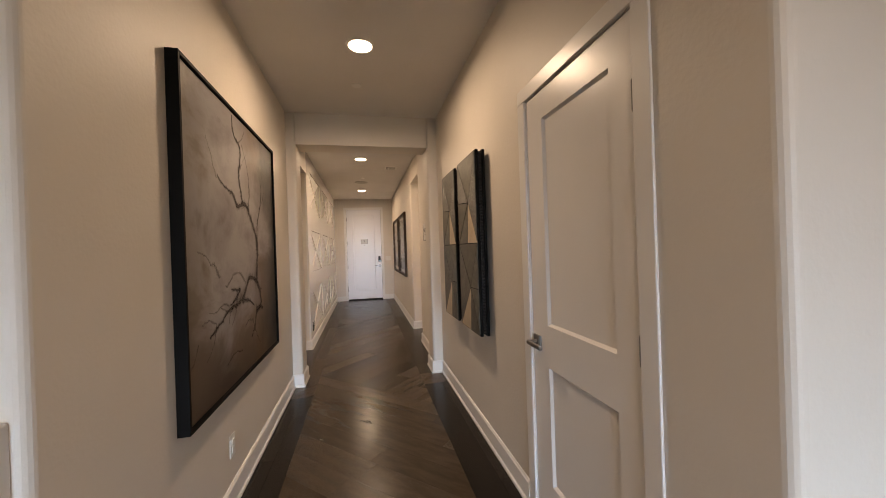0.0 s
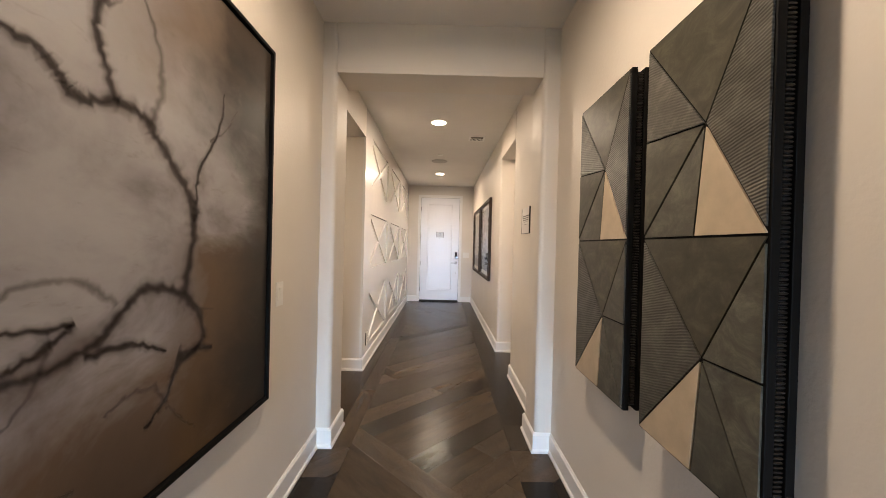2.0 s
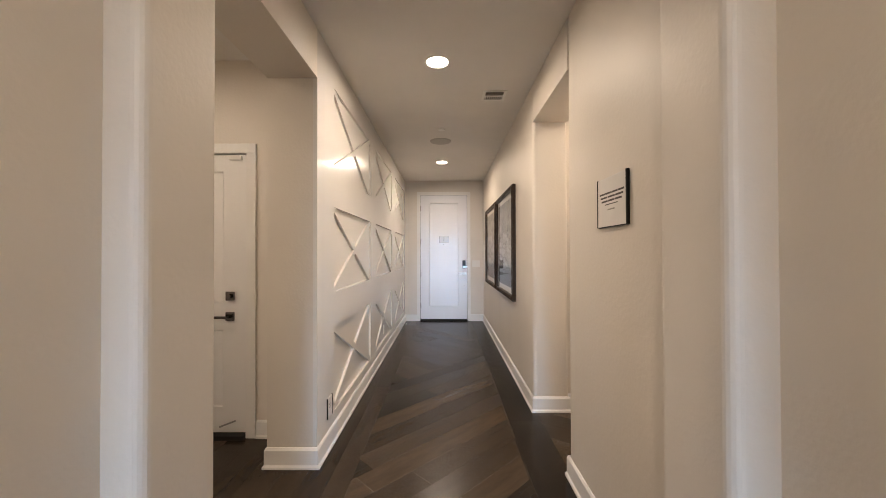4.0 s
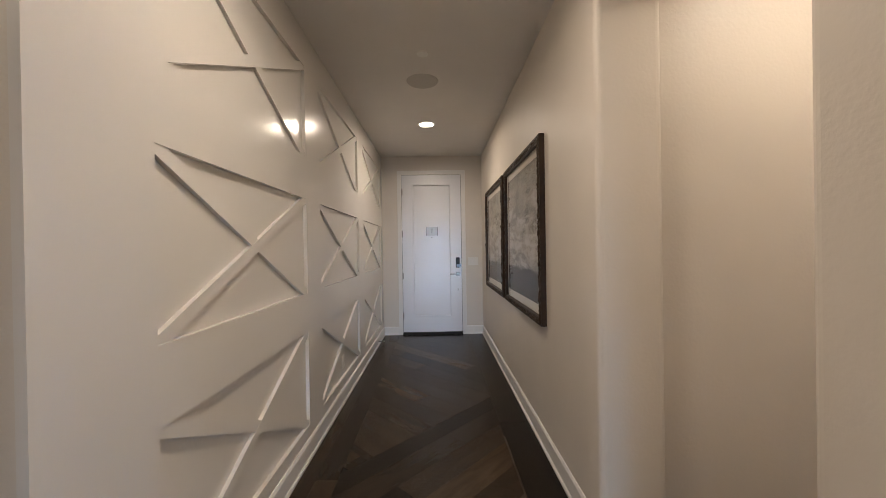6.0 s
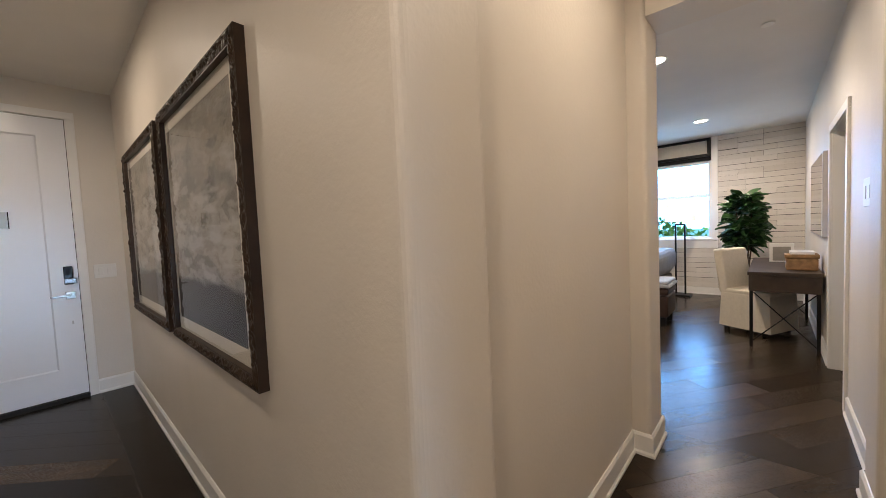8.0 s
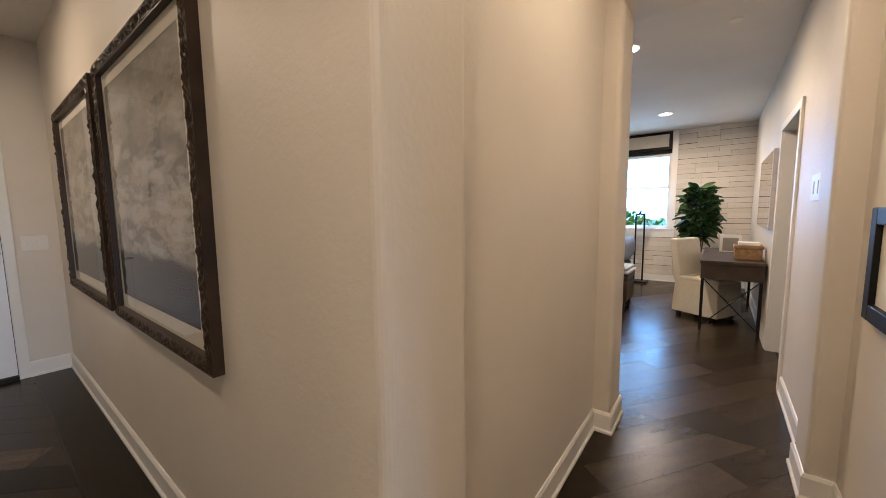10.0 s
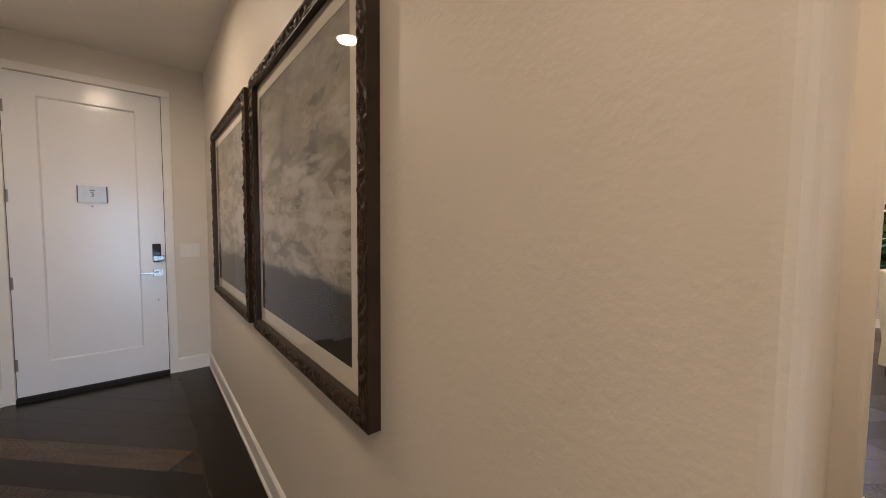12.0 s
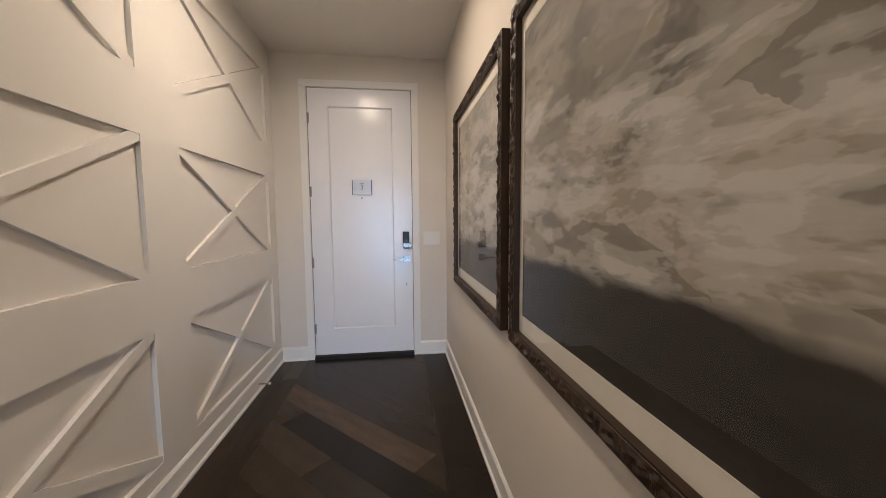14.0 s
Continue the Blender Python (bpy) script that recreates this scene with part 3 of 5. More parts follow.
ceiling_vent(0.378, 0.585, 8.062, 8.275, CEIL)
root = thing("ceiling_speaker", (-0.02, 9.497, CEIL), "round flush ceiling speaker with off-white grille", "speaker")
part("rim", tube((-0.02, 9.497, CEIL), (-0.02, 9.497, CEIL - 0.006), 0.135, 40, r2=0.130), SPEAKER, root)
part("grille", tube((-0.02, 9.497, CEIL - 0.006), (-0.02, 9.497, CEIL - 0.008), 0.122, 40, r2=0.118), SPEAKER, root)
for x, y in ((-0.001, 9.058), (-0.027, 5.044), (3.95, 7.46)):
    root = thing("sprinkler_cover", (x, y, CEIL), "small round white sprinkler cover plate", "sprinkler", "ceiling sprinklers")
    part("plate", tube((x, y, CEIL), (x, y, CEIL - 0.009), 0.042, 28, r2=0.040), PLASTIC, root)


# ---- switches and outlets ----
def wall_plate(name, label, place, turn, w, h, pieces):
    root = new(name)
    root.matrix_world = Matrix.Translation(place) @ pose(0, 0, 0, 0, 0, turn)
    tagged(root, label, "switch" if "switch" in name else "outlet")

    def add(n, bm, mat, under=root):
        me = bpy.data.meshes.new(n)
        bm.to_mesh(me)
        bm.free()
        me.materials.append(mat)
        ob = new(n, me)
        ob.parent = under
        return ob
    plate = add("plate", box(-w / 2, w / 2, -0.006, 0, -h / 2, h / 2, bevel=0.003), PLASTIC)
    for n, x0, x1, z0, z1 in pieces:
        add(n, box(x0, x1, -0.010, -0.004, z0, z1, bevel=0.0015), PLASTIC, plate)
    return root


ROCKER = [("rocker", -0.016, 0.016, -0.033, 0.033)]
wall_plate("light_switch", "double white rocker light switch beside the front door", (0.637, END, 1.122), 0, 0.155, 0.125,
           [("rocker", -0.046, -0.014, -0.033, 0.033), ("rocker", 0.014, 0.046, -0.033, 0.033)])
wall_plate("light_switch", "single white rocker light switch on the hall wall", (AL, 5.172, 1.075), 90, 0.075, 0.118, ROCKER)
SOCK = [("socket", -0.017, 0.017, 0.006, 0.034), ("socket", -0.017, 0.017, -0.034, -0.006)]
wall_plate("wall_outlet", "white duplex wall outlet above the baseboard", (AL, 4.047, 0.318), 90, 0.072, 0.116, SOCK)
wall_plate("wall_outlet", "white duplex outlet in the panelled wall", (BL - 0.022, 9.69, 0.33), 90, 0.072, 0.116, SOCK)
wall_plate("wall_switch", "white thermostat plate on the bedroom wall", (3.2, BED_R, 1.455), 180, 0.24, 0.15, [("rocker", -0.075, -0.035, -0.035, 0.035), ("rocker", 0.035, 0.075, -0.035, 0.035)])

# small framed card low on the panelled wall
root = thing("info_plaque", (BL, 7.415, 0.28), "small white plaque with dark edges low on panelled wall", "plaque")
board = part("board", box(BL, BL + 0.006, 7.365, 7.465, 0.215, 0.35), BOARD, root)
for y in (7.363, 7.461):
    part("edge", box(BL, BL + 0.009, y, y + 0.006, 0.213, 0.352), BLACK_METAL, root)
for z in (0.30, 0.28):
    part("text_bar", box(BL + 0.006, BL + 0.0066, 7.39, 7.44, z, z + 0.004), INK, board)

# door stop on the baseboard
root = thing("door_stop", (BL + 0.014, 11.42, 0.06), "springy nickel door stop with white tip", "door stop")
part("spring", tube((BL + 0.014, 11.42, 0.06), (BL + 0.085, 11.42, 0.06), 0.006, 8), CHROME, root)
part("tip", tube((BL + 0.083, 11.42, 0.06), (BL + 0.098, 11.42, 0.06), 0.009, 10), PLASTIC, root)

# sign board
root = thing("wall_sign", (BR, 6.51, 1.566), "white sign board with dark edges and lines of text", "sign")
board = part("board", box(BR - 0.012, BR, 6.378, 6.644, 1.456, 1.676, bevel=0.001), BOARD, root)
for y0, y1 in ((6.370, 6.378), (6.644, 6.651)):
    part("edge", box(BR - 0.014, BR, y0, y1, 1.454, 1.678, bevel=0.001), BLACK_METAL, root, "dark metal edge")
part("edge", box(BR - 0.0125, BR, 6.378, 6.644, 1.4525, 1.456), BLACK_METAL, root)
for z, w, h in ((1.600, 0.235, 0.008), (1.583, 0.215, 0.008), (1.566, 0.195, 0.008), (1.552, 0.13, 0.004)):
    n = max(2, int(w / 0.055))
    for k in range(n):
        y = 6.51 - w / 2 + w * k / n
        part("text_bar", box(BR - 0.0127, BR - 0.012, y, y + w / n * (0.94 - 0.03 * (k % 2)), z, z + h), INK, board)
part("text_bar", box(BR - 0.0127, BR - 0.012, 6.477, 6.543, 1.528, 1.534), INK_LIGHT, board)

# number plate on the front door
PY = END + 0.004
root = thing("number_plate", (0.003, PY + 0.009, 1.588), "silver plate lettered 3 with black side edges", "sign")
board = part("plate", box(-0.081, 0.088, PY - 0.004, PY + 0.0085, 1.531, 1.661, bevel=0.001), SILVER, root)
for x in (-0.086, 0.087):
    part("edge", box(x, x + 0.006, PY - 0.008, PY + 0.0085, 1.529, 1.663), BLACK_METAL, root)
part("text_bar", box(-0.014, 0.018, PY - 0.0047, PY - 0.004, 1.625, 1.633), INK, board)


def lettering(word, size, place, material, parent, rot=(90, 0, 0)):
    cu = bpy.data.curves.new("lettering", "FONT")
    cu.body, cu.size, cu.extrude, cu.align_x = word, size, 0.0004, "CENTER"
    tmp = bpy.data.objects.new("lettering", cu)
    scene.collection.objects.link(tmp)
    me = bpy.data.meshes.new_from_object(tmp.evaluated_get(bpy.context.evaluated_depsgraph_get()))
    bpy.data.objects.remove(tmp)
    me.transform(Matrix.Translation(Vector(place) - top_of(parent).location) @ pose(0, 0, 0, *rot))
    me.materials.append(material)
    ob = new("lettering", me)
    ob.parent = parent
    return ob


lettering("3", 0.055, (0.002, PY - 0.0045, 1.577), BLACK_METAL, board)


# ---- tree painting ----
TY0, TY1, TZ0, TZ1, TX = 3.485, 4.988, 0.638, 2.157, -0.692


def tree_canvas_material():
    m = Mat("painted_canvas", (0.4, 0.38, 0.37), 0.55)
    sep = m.node("ShaderNodeSeparateXYZ")
    m.link(m.at(), sep.inputs[0])
    u = m.math("DIVIDE", sep.outputs[1], TY1 - TY0)          # -0.5 .. 0.5 along the wall
    v = m.math("DIVIDE", sep.outputs[2], TZ1 - TZ0)          # 0 .. 1 upwards
    cloud = m.noise(2.4, (1, 1, 1.3), 6, 0.58, warp=0.35)
    wash = m.noise(1.7, (1, 0.8, 1.9), 7, 0.6, warp=0.5)
    streak = m.noise(1.6, (1, 0.5, 4.5), 6, 0.66, warp=0.8)
    fleck = m.noise(9, (1, 1, 2.5), 6, 0.7, warp=0.4)
    base = m.ramp(cloud, [(0.30, (0.10, 0.078, 0.07)), (0.42, (0.21, 0.192, 0.198)), (0.52, (0.285, 0.267, 0.27)), (0.64, (0.325, 0.307, 0.305)), (0.78, (0.20, 0.155, 0.12))])

    def veil(c, amount, lo, hi, most, tone):
        return m.mix(m.ramp(amount, [(lo, (0, 0, 0)), (hi, (most,) * 3)]), c, tone)

    def slope(v, at, k):
        return m.math("MULTIPLY", m.math("SUBTRACT", v, at), k)
    low = m.math("ADD", slope(v, 0.33, -4.2), slope(wash, 0.5, 4.5))
    c = veil(base, low, 0.0, 0.8, 0.92, (0.088, 0.049, 0.023))
    c = veil(c, m.math("ADD", slope(v, 0.20, -4.5), slope(cloud, 0.5, 3.0)), 0.0, 0.9, 0.80, (0.028, 0.017, 0.011))

    def band(value, lo, hi):
        return m.ramp(value, [(min(lo, hi), (float(lo > hi),) * 3), (max(lo, hi), (float(hi > lo),) * 3)])

    def patch(c, a, b, most, tone):
        return m.mix(m.math("MULTIPLY", m.math("MULTIPLY", a, b), most), c, tone)
    ragged = m.math("ADD", u, m.math("MULTIPLY_ADD", cloud, 0.5, 0.25))       # u + 0.5, uneven
    uneven = m.math("ADD", v, m.math("MULTIPLY_ADD", wash, 0.30, -0.15))
    c = patch(c, band(ragged, 0.58, 0.68), band(uneven, 0.47, 0.41), 0.95, (0.080, 0.043, 0.017))
    c = patch(c, band(ragged, 0.72, 0.88), band(uneven, 0.50, 0.44), 0.85, (0.022, 0.014, 0.009))
    c = patch(c, band(ragged, 0.74, 0.90), band(m.math("ADD", v, m.math("MULTIPLY_ADD", streak, 0.4, -0.2)), 0.52, 0.60), 0.55, (0.045, 0.038, 0.036))
    c = patch(c, band(ragged, 0.48, 0.62), band(uneven, 0.70, 0.84), 0.75, (0.105, 0.068, 0.037))
    c = patch(c, band(ragged, 0.66, 0.80), band(uneven, 0.62, 0.74), 0.95, (0.014, 0.012, 0.011))
    c = veil(c, m.math("ADD", slope(u, 0.335, 7.0), slope(wash, 0.5, 3.0)), 0.0, 0.9, 0.95, (0.009, 0.0075, 0.0065))
    c = veil(c, m.math("ADD", slope(u, -0.33, -5.0), slope(cloud, 0.5, 5.0)), 0.0, 0.9, 0.8, (0.105, 0.075, 0.052))
    c = veil(c, m.math("ADD", slope(v, 0.80, 3.5), slope(wash, 0.5, -6.0)), 0.0, 0.9, 0.22, (0.13, 0.085, 0.055))
    c = veil(c, fleck, 0.60, 0.72, 0.35, (0.10, 0.075, 0.06))
    m.colour(c)
    m.rough(m.math("MULTIPLY_ADD", cloud, 0.25, 0.32))
    m.bump(m.noise(260, detail=2), 0.12, 0.0008)
    return m.m


def dry_brush(name, colour, most, soft):
    """Paint that thins out towards the sides of the stroke (its UV v runs across) and covers unevenly."""
    m = Mat(name, colour, 0.5)
    uv = m.node("ShaderNodeSeparateXYZ")
    m.link(m.node("ShaderNodeTexCoord").outputs["UV"], uv.inputs[0])
    side = m.math("ABSOLUTE", m.math("MULTIPLY_ADD", uv.outputs[1], 2.0, -1.0))
    body = m.ramp(m.math("ADD", side, m.math("MULTIPLY_ADD", m.noise(16, (1, 1, 1), 5, 0.6), 1.1, -0.55)), [(1 - soft, (most,) * 3), (1.0, (0, 0, 0))])
    m.link(body, m.b.inputs["Alpha"])
    m.bump(m.noise(90), 0.3, 0.001)
    return m.m


def ribbon(bm, line, w0, w1, x, wob=0.007, seed=1):
    """A painted stroke: a flat tapered band along places (y, z) on the canvas."""
    rnd = random.Random(seed)
    uv = bm.loops.layers.uv.new("stroke")
    dense = []
    for a, b in zip(line, line[1:]):
        for k in range(6):
            t = k / 6
            dense.append(Vector((a[0] + (b[0] - a[0]) * t, a[1] + (b[1] - a[1]) * t)))
    dense.append(Vector(line[-1]))
    for i in range(3):
        dense = [dense[0]] + [(p + q * 2 + r) / 4 for p, q, r in zip(dense, dense[1:], dense[2:])] + [dense[-1]]
    dense = [p + Vector((rnd.uniform(-wob, wob), rnd.uniform(-wob, wob))) * (0.25 + 0.9 * rnd.random() ** 2) for p in dense]
    prev = None
    for i, p in enumerate(dense):
        d = (dense[min(i + 1, len(dense) - 1)] - dense[max(i - 1, 0)]).normalized()
        w = (w0 + (w1 - w0) * i / (len(dense) - 1)) * rnd.uniform(0.7, 1.3)
        n = Vector((-d.y, d.x)) * w
        pair = [bm.verts.new((x, *(p + n))), bm.verts.new((x, *(p - n)))]
        if prev:
            f = bm.faces.new((prev[0], prev[1], pair[1], pair[0]))
            for loop, v in zip(f.loops, (0.0, 1.0, 1.0, 0.0)):
                loop[uv].uv = (0.0, v)
        prev = pair


def tree_painting():
    cy = (TY0 + TY1) / 2
    root = thing("tree_painting", (AL, cy, TZ0), "large framed canvas of a bare twisting tree in brown and grey", "painting")
    f = 0.016
    canvas = part("canvas", box(AL + 0.01, TX - 0.012, TY0 + 0.02, TY1 - 0.02, TZ0 + 0.02, TZ1 - 0.02, bevel=0.002), tree_canvas_material(), root)
    for a in ((TY0, TY0 + f, TZ0, TZ1), (TY1 - f, TY1, TZ0, TZ1), (TY0 + f, TY1 - f, TZ0, TZ0 + f), (TY0 + f, TY1 - f, TZ1 - f, TZ1)):
        part("frame", box(AL, TX, *a, bevel=0.002), BLACK_FRAME, root, "black floater frame")
    x = TX - 0.0115
    stroke = dry_brush("umber_paint_stroke", (0.026, 0.016, 0.014), 0.78, 0.85)
    pale = dry_brush("mauve_paint_stroke", (0.10, 0.075, 0.068), 0.50, 0.95)
    J = (4.465, 1.168)
    bold = [([J, (4.483, 1.248), (4.507, 1.36), (4.492, 1.45), (4.441, 1.511), (4.368, 1.585), (4.319, 1.635), (4.239, 1.648)], 0.021, 0.015),
            ([(4.239, 1.648), (4.167, 1.619), (4.129, 1.623), (4.113, 1.647), (4.074, 1.683), (4.012, 1.689), (3.958, 1.698), (3.895, 1.723), (3.867, 1.738)], 0.015, 0.004),
            ([(4.235, 1.645), (4.202, 1.724), (4.18, 1.795), (4.215, 1.897), (4.226, 1.973), (4.181, 1.99), (4.125, 2.01), (4.098, 2.06), (4.10, 2.12)], 0.013, 0.005),
            ([(4.505, 1.38), (4.511, 1.42), (4.508, 1.53), (4.591, 1.647), (4.637, 1.753), (4.64, 1.83)], 0.011, 0.003),
            ([J, (4.39, 1.195), (4.318, 1.204), (4.264, 1.159), (4.197, 1.098), (4.126, 1.071), (4.031, 1.065), (3.932, 1.048), (3.85, 1.01), (3.795, 0.99), (3.72, 0.965)], 0.019, 0.005),
            ([J, (4.541, 1.102), (4.557, 1.004), (4.436, 0.967), (4.408, 0.888), (4.325, 0.835)], 0.017, 0.005),
            ([(4.145, 1.148), (4.082, 1.149), (4.006, 1.164)], 0.012, 0.005),
            ([(4.145, 1.148), (4.091, 1.114), (4.043, 1.093), (3.99, 1.075)], 0.012, 0.005),
            ([(4.167, 1.075), (4.257, 1.071), (4.33, 1.055), (4.40, 1.02)], 0.011, 0.006),
            ([(4.44, 0.985), (4.52, 1.0), (4.60, 0.975)], 0.020, 0.008)]
    faint = [([(4.335, 1.619), (4.373, 1.728), (4.368, 1.807), (4.33, 1.90), (4.25, 2.0)], 0.012, 0.004), ([(3.86, 1.23), (3.818, 1.275), (3.789, 1.303), (3.754, 1.298), (3.739, 1.316), (3.70, 1.345), (3.62, 1.36)], 0.011, 0.004), ([(4.249, 1.171), (4.2, 1.215), (4.151, 1.239), (4.10, 1.245), (4.042, 1.235), (3.959, 1.181), (3.924, 1.188)], 0.010, 0.005), ([(4.031, 1.073), (3.977, 1.037), (3.955, 0.987)], 0.009, 0.003), ([(3.94, 1.053), (3.908, 1.068), (3.86, 1.08)], 0.007, 0.003), ([(3.80, 1.015), (3.72, 1.05), (3.64, 1.04)], 0.006, 0.003), ([(4.10, 1.105), (4.06, 1.02), (4.00, 0.97)], 0.006, 0.003), ([(4.18, 1.99), (4.26, 2.03), (4.30, 2.09)], 0.005, 0.002),
             ([(3.85, 1.72), (3.80, 1.82), (3.74, 1.90)], 0.005, 0.002), ([(4.40, 0.88), (4.36, 0.94), (4.28, 0.95), (4.22, 0.92)], 0.008, 0.004), ([(4.15, 0.80), (4.02, 0.82), (3.92, 0.78)], 0.006, 0.003),
             ([(3.60, 0.96), (3.56, 0.90), (3.52, 0.88)], 0.005, 0.003), ([(4.45, 1.19), (4.52, 1.12), (4.60, 1.10)], 0.007, 0.003),
             ([(4.21, 1.84), (4.28, 1.92), (4.34, 1.97)], 0.005, 0.002), 
             ([(3.80, 1.015), (3.76, 0.92), (3.68, 0.87)], 0.006, 0.002),
             ([(4.40, 0.88), (4.46, 0.80), (4.52, 0.75)], 0.006, 0.003),
             ([(3.98, 1.08), (3.90, 1.10), (3.80, 1.07), (3.72, 1.08)], 0.006, 0.002), ([(4.57, 1.65), (4.66, 1.71), (4.72, 1.80)], 0.004, 0.002)]
    for n, lines, mat, dx in (("painted_shadow", [(l, a * 2.1, b * 2.4) for l, a, b in bold], pale, 0.0003), ("painted_branch", [(l, a * 0.95, b * 0.9) for l, a, b in bold], stroke, 0.0012), ("painted_twig", [(l, a * 1.5, b * 1.6) for l, a, b in faint], pale, 0.0008)):
        for i, (l, a, b) in enumerate(lines):
            bm = bmesh.new()
            ribbon(bm, l, a, b, x + dx, seed=i + len(n))
            part(n, bm, mat, canvas)


tree_painting()


# ---- faceted wall panels ----
def panel_leather(name, colour, ribs=0.0, turn=0.0):
    m = Mat(name, colour, 0.42)
    worn = m.noise(11, (1, 1, 1.4), 8, 0.72, warp=0.6)
    info = m.node("ShaderNodeObjectInfo").outputs["Random"]
    tone = m.ramp(worn, [(0.28, tuple(c * 0.4 for c in colour)), (0.5, colour), (0.75, tuple(c * 2.4 for c in colour))])
    m.colour(m.mix(m.math("MULTIPLY", info, 0.5), tone, tuple(c * 0.5 for c in colour)))
    if ribs:
        w = m.node("ShaderNodeTexWave", Scale=ribs, Distortion=1.5, Detail=2)
        w.bands_direction = "Z"
        m.link(m.at((1, 1, 1), (turn, 0, 0)), w.inputs["Vector"])
        m.bump(w.outputs["Fac"], 0.5, 0.002)
        # Rib relief put into the colour too: shaded grooves, lighter crests.
        ribs_tone = m.ramp(w.outputs["Fac"], [(0.25, tuple(c * 0.35 for c in colour)), (0.8, tuple(c * 1.25 for c in colour))])
        m.colour(m.mix(0.22, m.mix(m.math("MULTIPLY", info, 0.4), tone, tuple(c * 0.5 for c in colour)), ribs_tone))
    else:
        m.bump(m.noise(30, detail=6), 0.35, 0.002)
    return m.m


OLIVE = panel_leather("olive_grey_leather", (0.058, 0.053, 0.036))
OLIVE_B = panel_leather("slate_grey_leather", (0.084, 0.080, 0.062))
RIBBED = panel_leather("ribbed_dark_leather", (0.078, 0.074, 0.062), 40.0, 0.25)
RIBBED_B = panel_leather("ribbed_slate_leather", (0.088, 0.084, 0.071), 40.0, -0.2)
TRAVERTINE = simple("beige_travertine", (0.46, 0.37, 0.26), 0.5, 0, 40, 0.25, 0.14)


BEAD = simple("polished_black_bead", (0.07, 0.065, 0.06), 0.28, 0.8, 60, 0.05)


def faceted_panel():
    y0, y1, z0, z1 = 4.668, 5.117, 0.763, 1.975      # near and far edge
    root = thing("faceted_wall_panel", (AR, (y0 + y1) / 2, z0), "tall wall panel of dark leather triangles and beige stone", "wall art", "pair of faceted panels")
    xf, xb = 0.708, 0.772
    front = part("front_board", box(xf, xf + 0.02, y0, y1, z0, z1, bevel=0.002), BLACK_FRAME, root)
    part("spine", box(xf + 0.02, xf + 0.045, y0 + 0.012, y1 - 0.012, z0 + 0.012, z1 - 0.012), BLACK_METAL, root)
    part("back_board", box(xf + 0.045, xb, y0, y1, z0, z1, bevel=0.002), BLACK_FRAME, root)
    part("cleat", box(xb, AR, y0 + 0.1, y1 - 0.1, z1 - 0.25, z1 - 0.15), BLACK_WOOD, root)
    for ye in (y0 + 0.010, y1 - 0.010):
        bm = bmesh.new()
        z = z0 + 0.02
        while z < z1 - 0.02:
            add_box(bm, xf + 0.0225, xf + 0.0425, ye - 0.008, ye + 0.008, z, z + 0.0052, bevel=0.0022, seg=1)
            z += 0.0095
        part("beaded_edge", bm, BEAD, root, "beaded black edge")
    W, H = y1 - y0, z1 - z0
    F = lambda u, v: (y1 - u * W, z0 + v * H)        # u 0 far edge, 1 near edge
    P, R = F(0.59, 0.733), F(0.61, 0.250)
    A, B, C, D = F(0, 1), F(1, 1), F(1, 0), F(0, 0)
    ML, MR, MB = F(0, 0.500), F(1, 0.500), F(0.52, 0.500)
    LU, RL, BM = F(0, 0.752), F(1, 0.250), F(0.545, 0)
    facets = [([A, P, B], OLIVE), ([A, LU, P], RIBBED_B), ([LU, ML, P], OLIVE), ([ML, MB, P], OLIVE_B), ([MB, MR, P], TRAVERTINE), ([B, P, MR], RIBBED),
              ([ML, R, MR], OLIVE), ([ML, D, R], RIBBED), ([D, BM, R], TRAVERTINE), ([R, BM, C], OLIVE_B), ([R, C, RL], OLIVE_B), ([R, RL, MR], OLIVE_B)]
    for k, (tri, mat) in enumerate(facets):
        tri = inset([(p[0], p[1]) for p in tri], 0.0032)
        # keep clear of the black rim
        for nn, cc in (((1, 0), y0 + 0.007), ((-1, 0), -(y1 - 0.007)), ((0, 1), z0 + 0.007), ((0, -1), -(z1 - 0.007))):
            tri = clip(tri, nn, cc)
        part("facet", add_prism(bmesh.new(), tri, xf - 0.004 - 0.0006 * (k % 3), xf + 0.001, "x"), mat, front, "beige stone facet" if mat is TRAVERTINE else "")
    return root


fp = faceted_panel()
copy_thing(fp, Matrix.Translation(fp.location + Vector((0, -0.553, 0))))


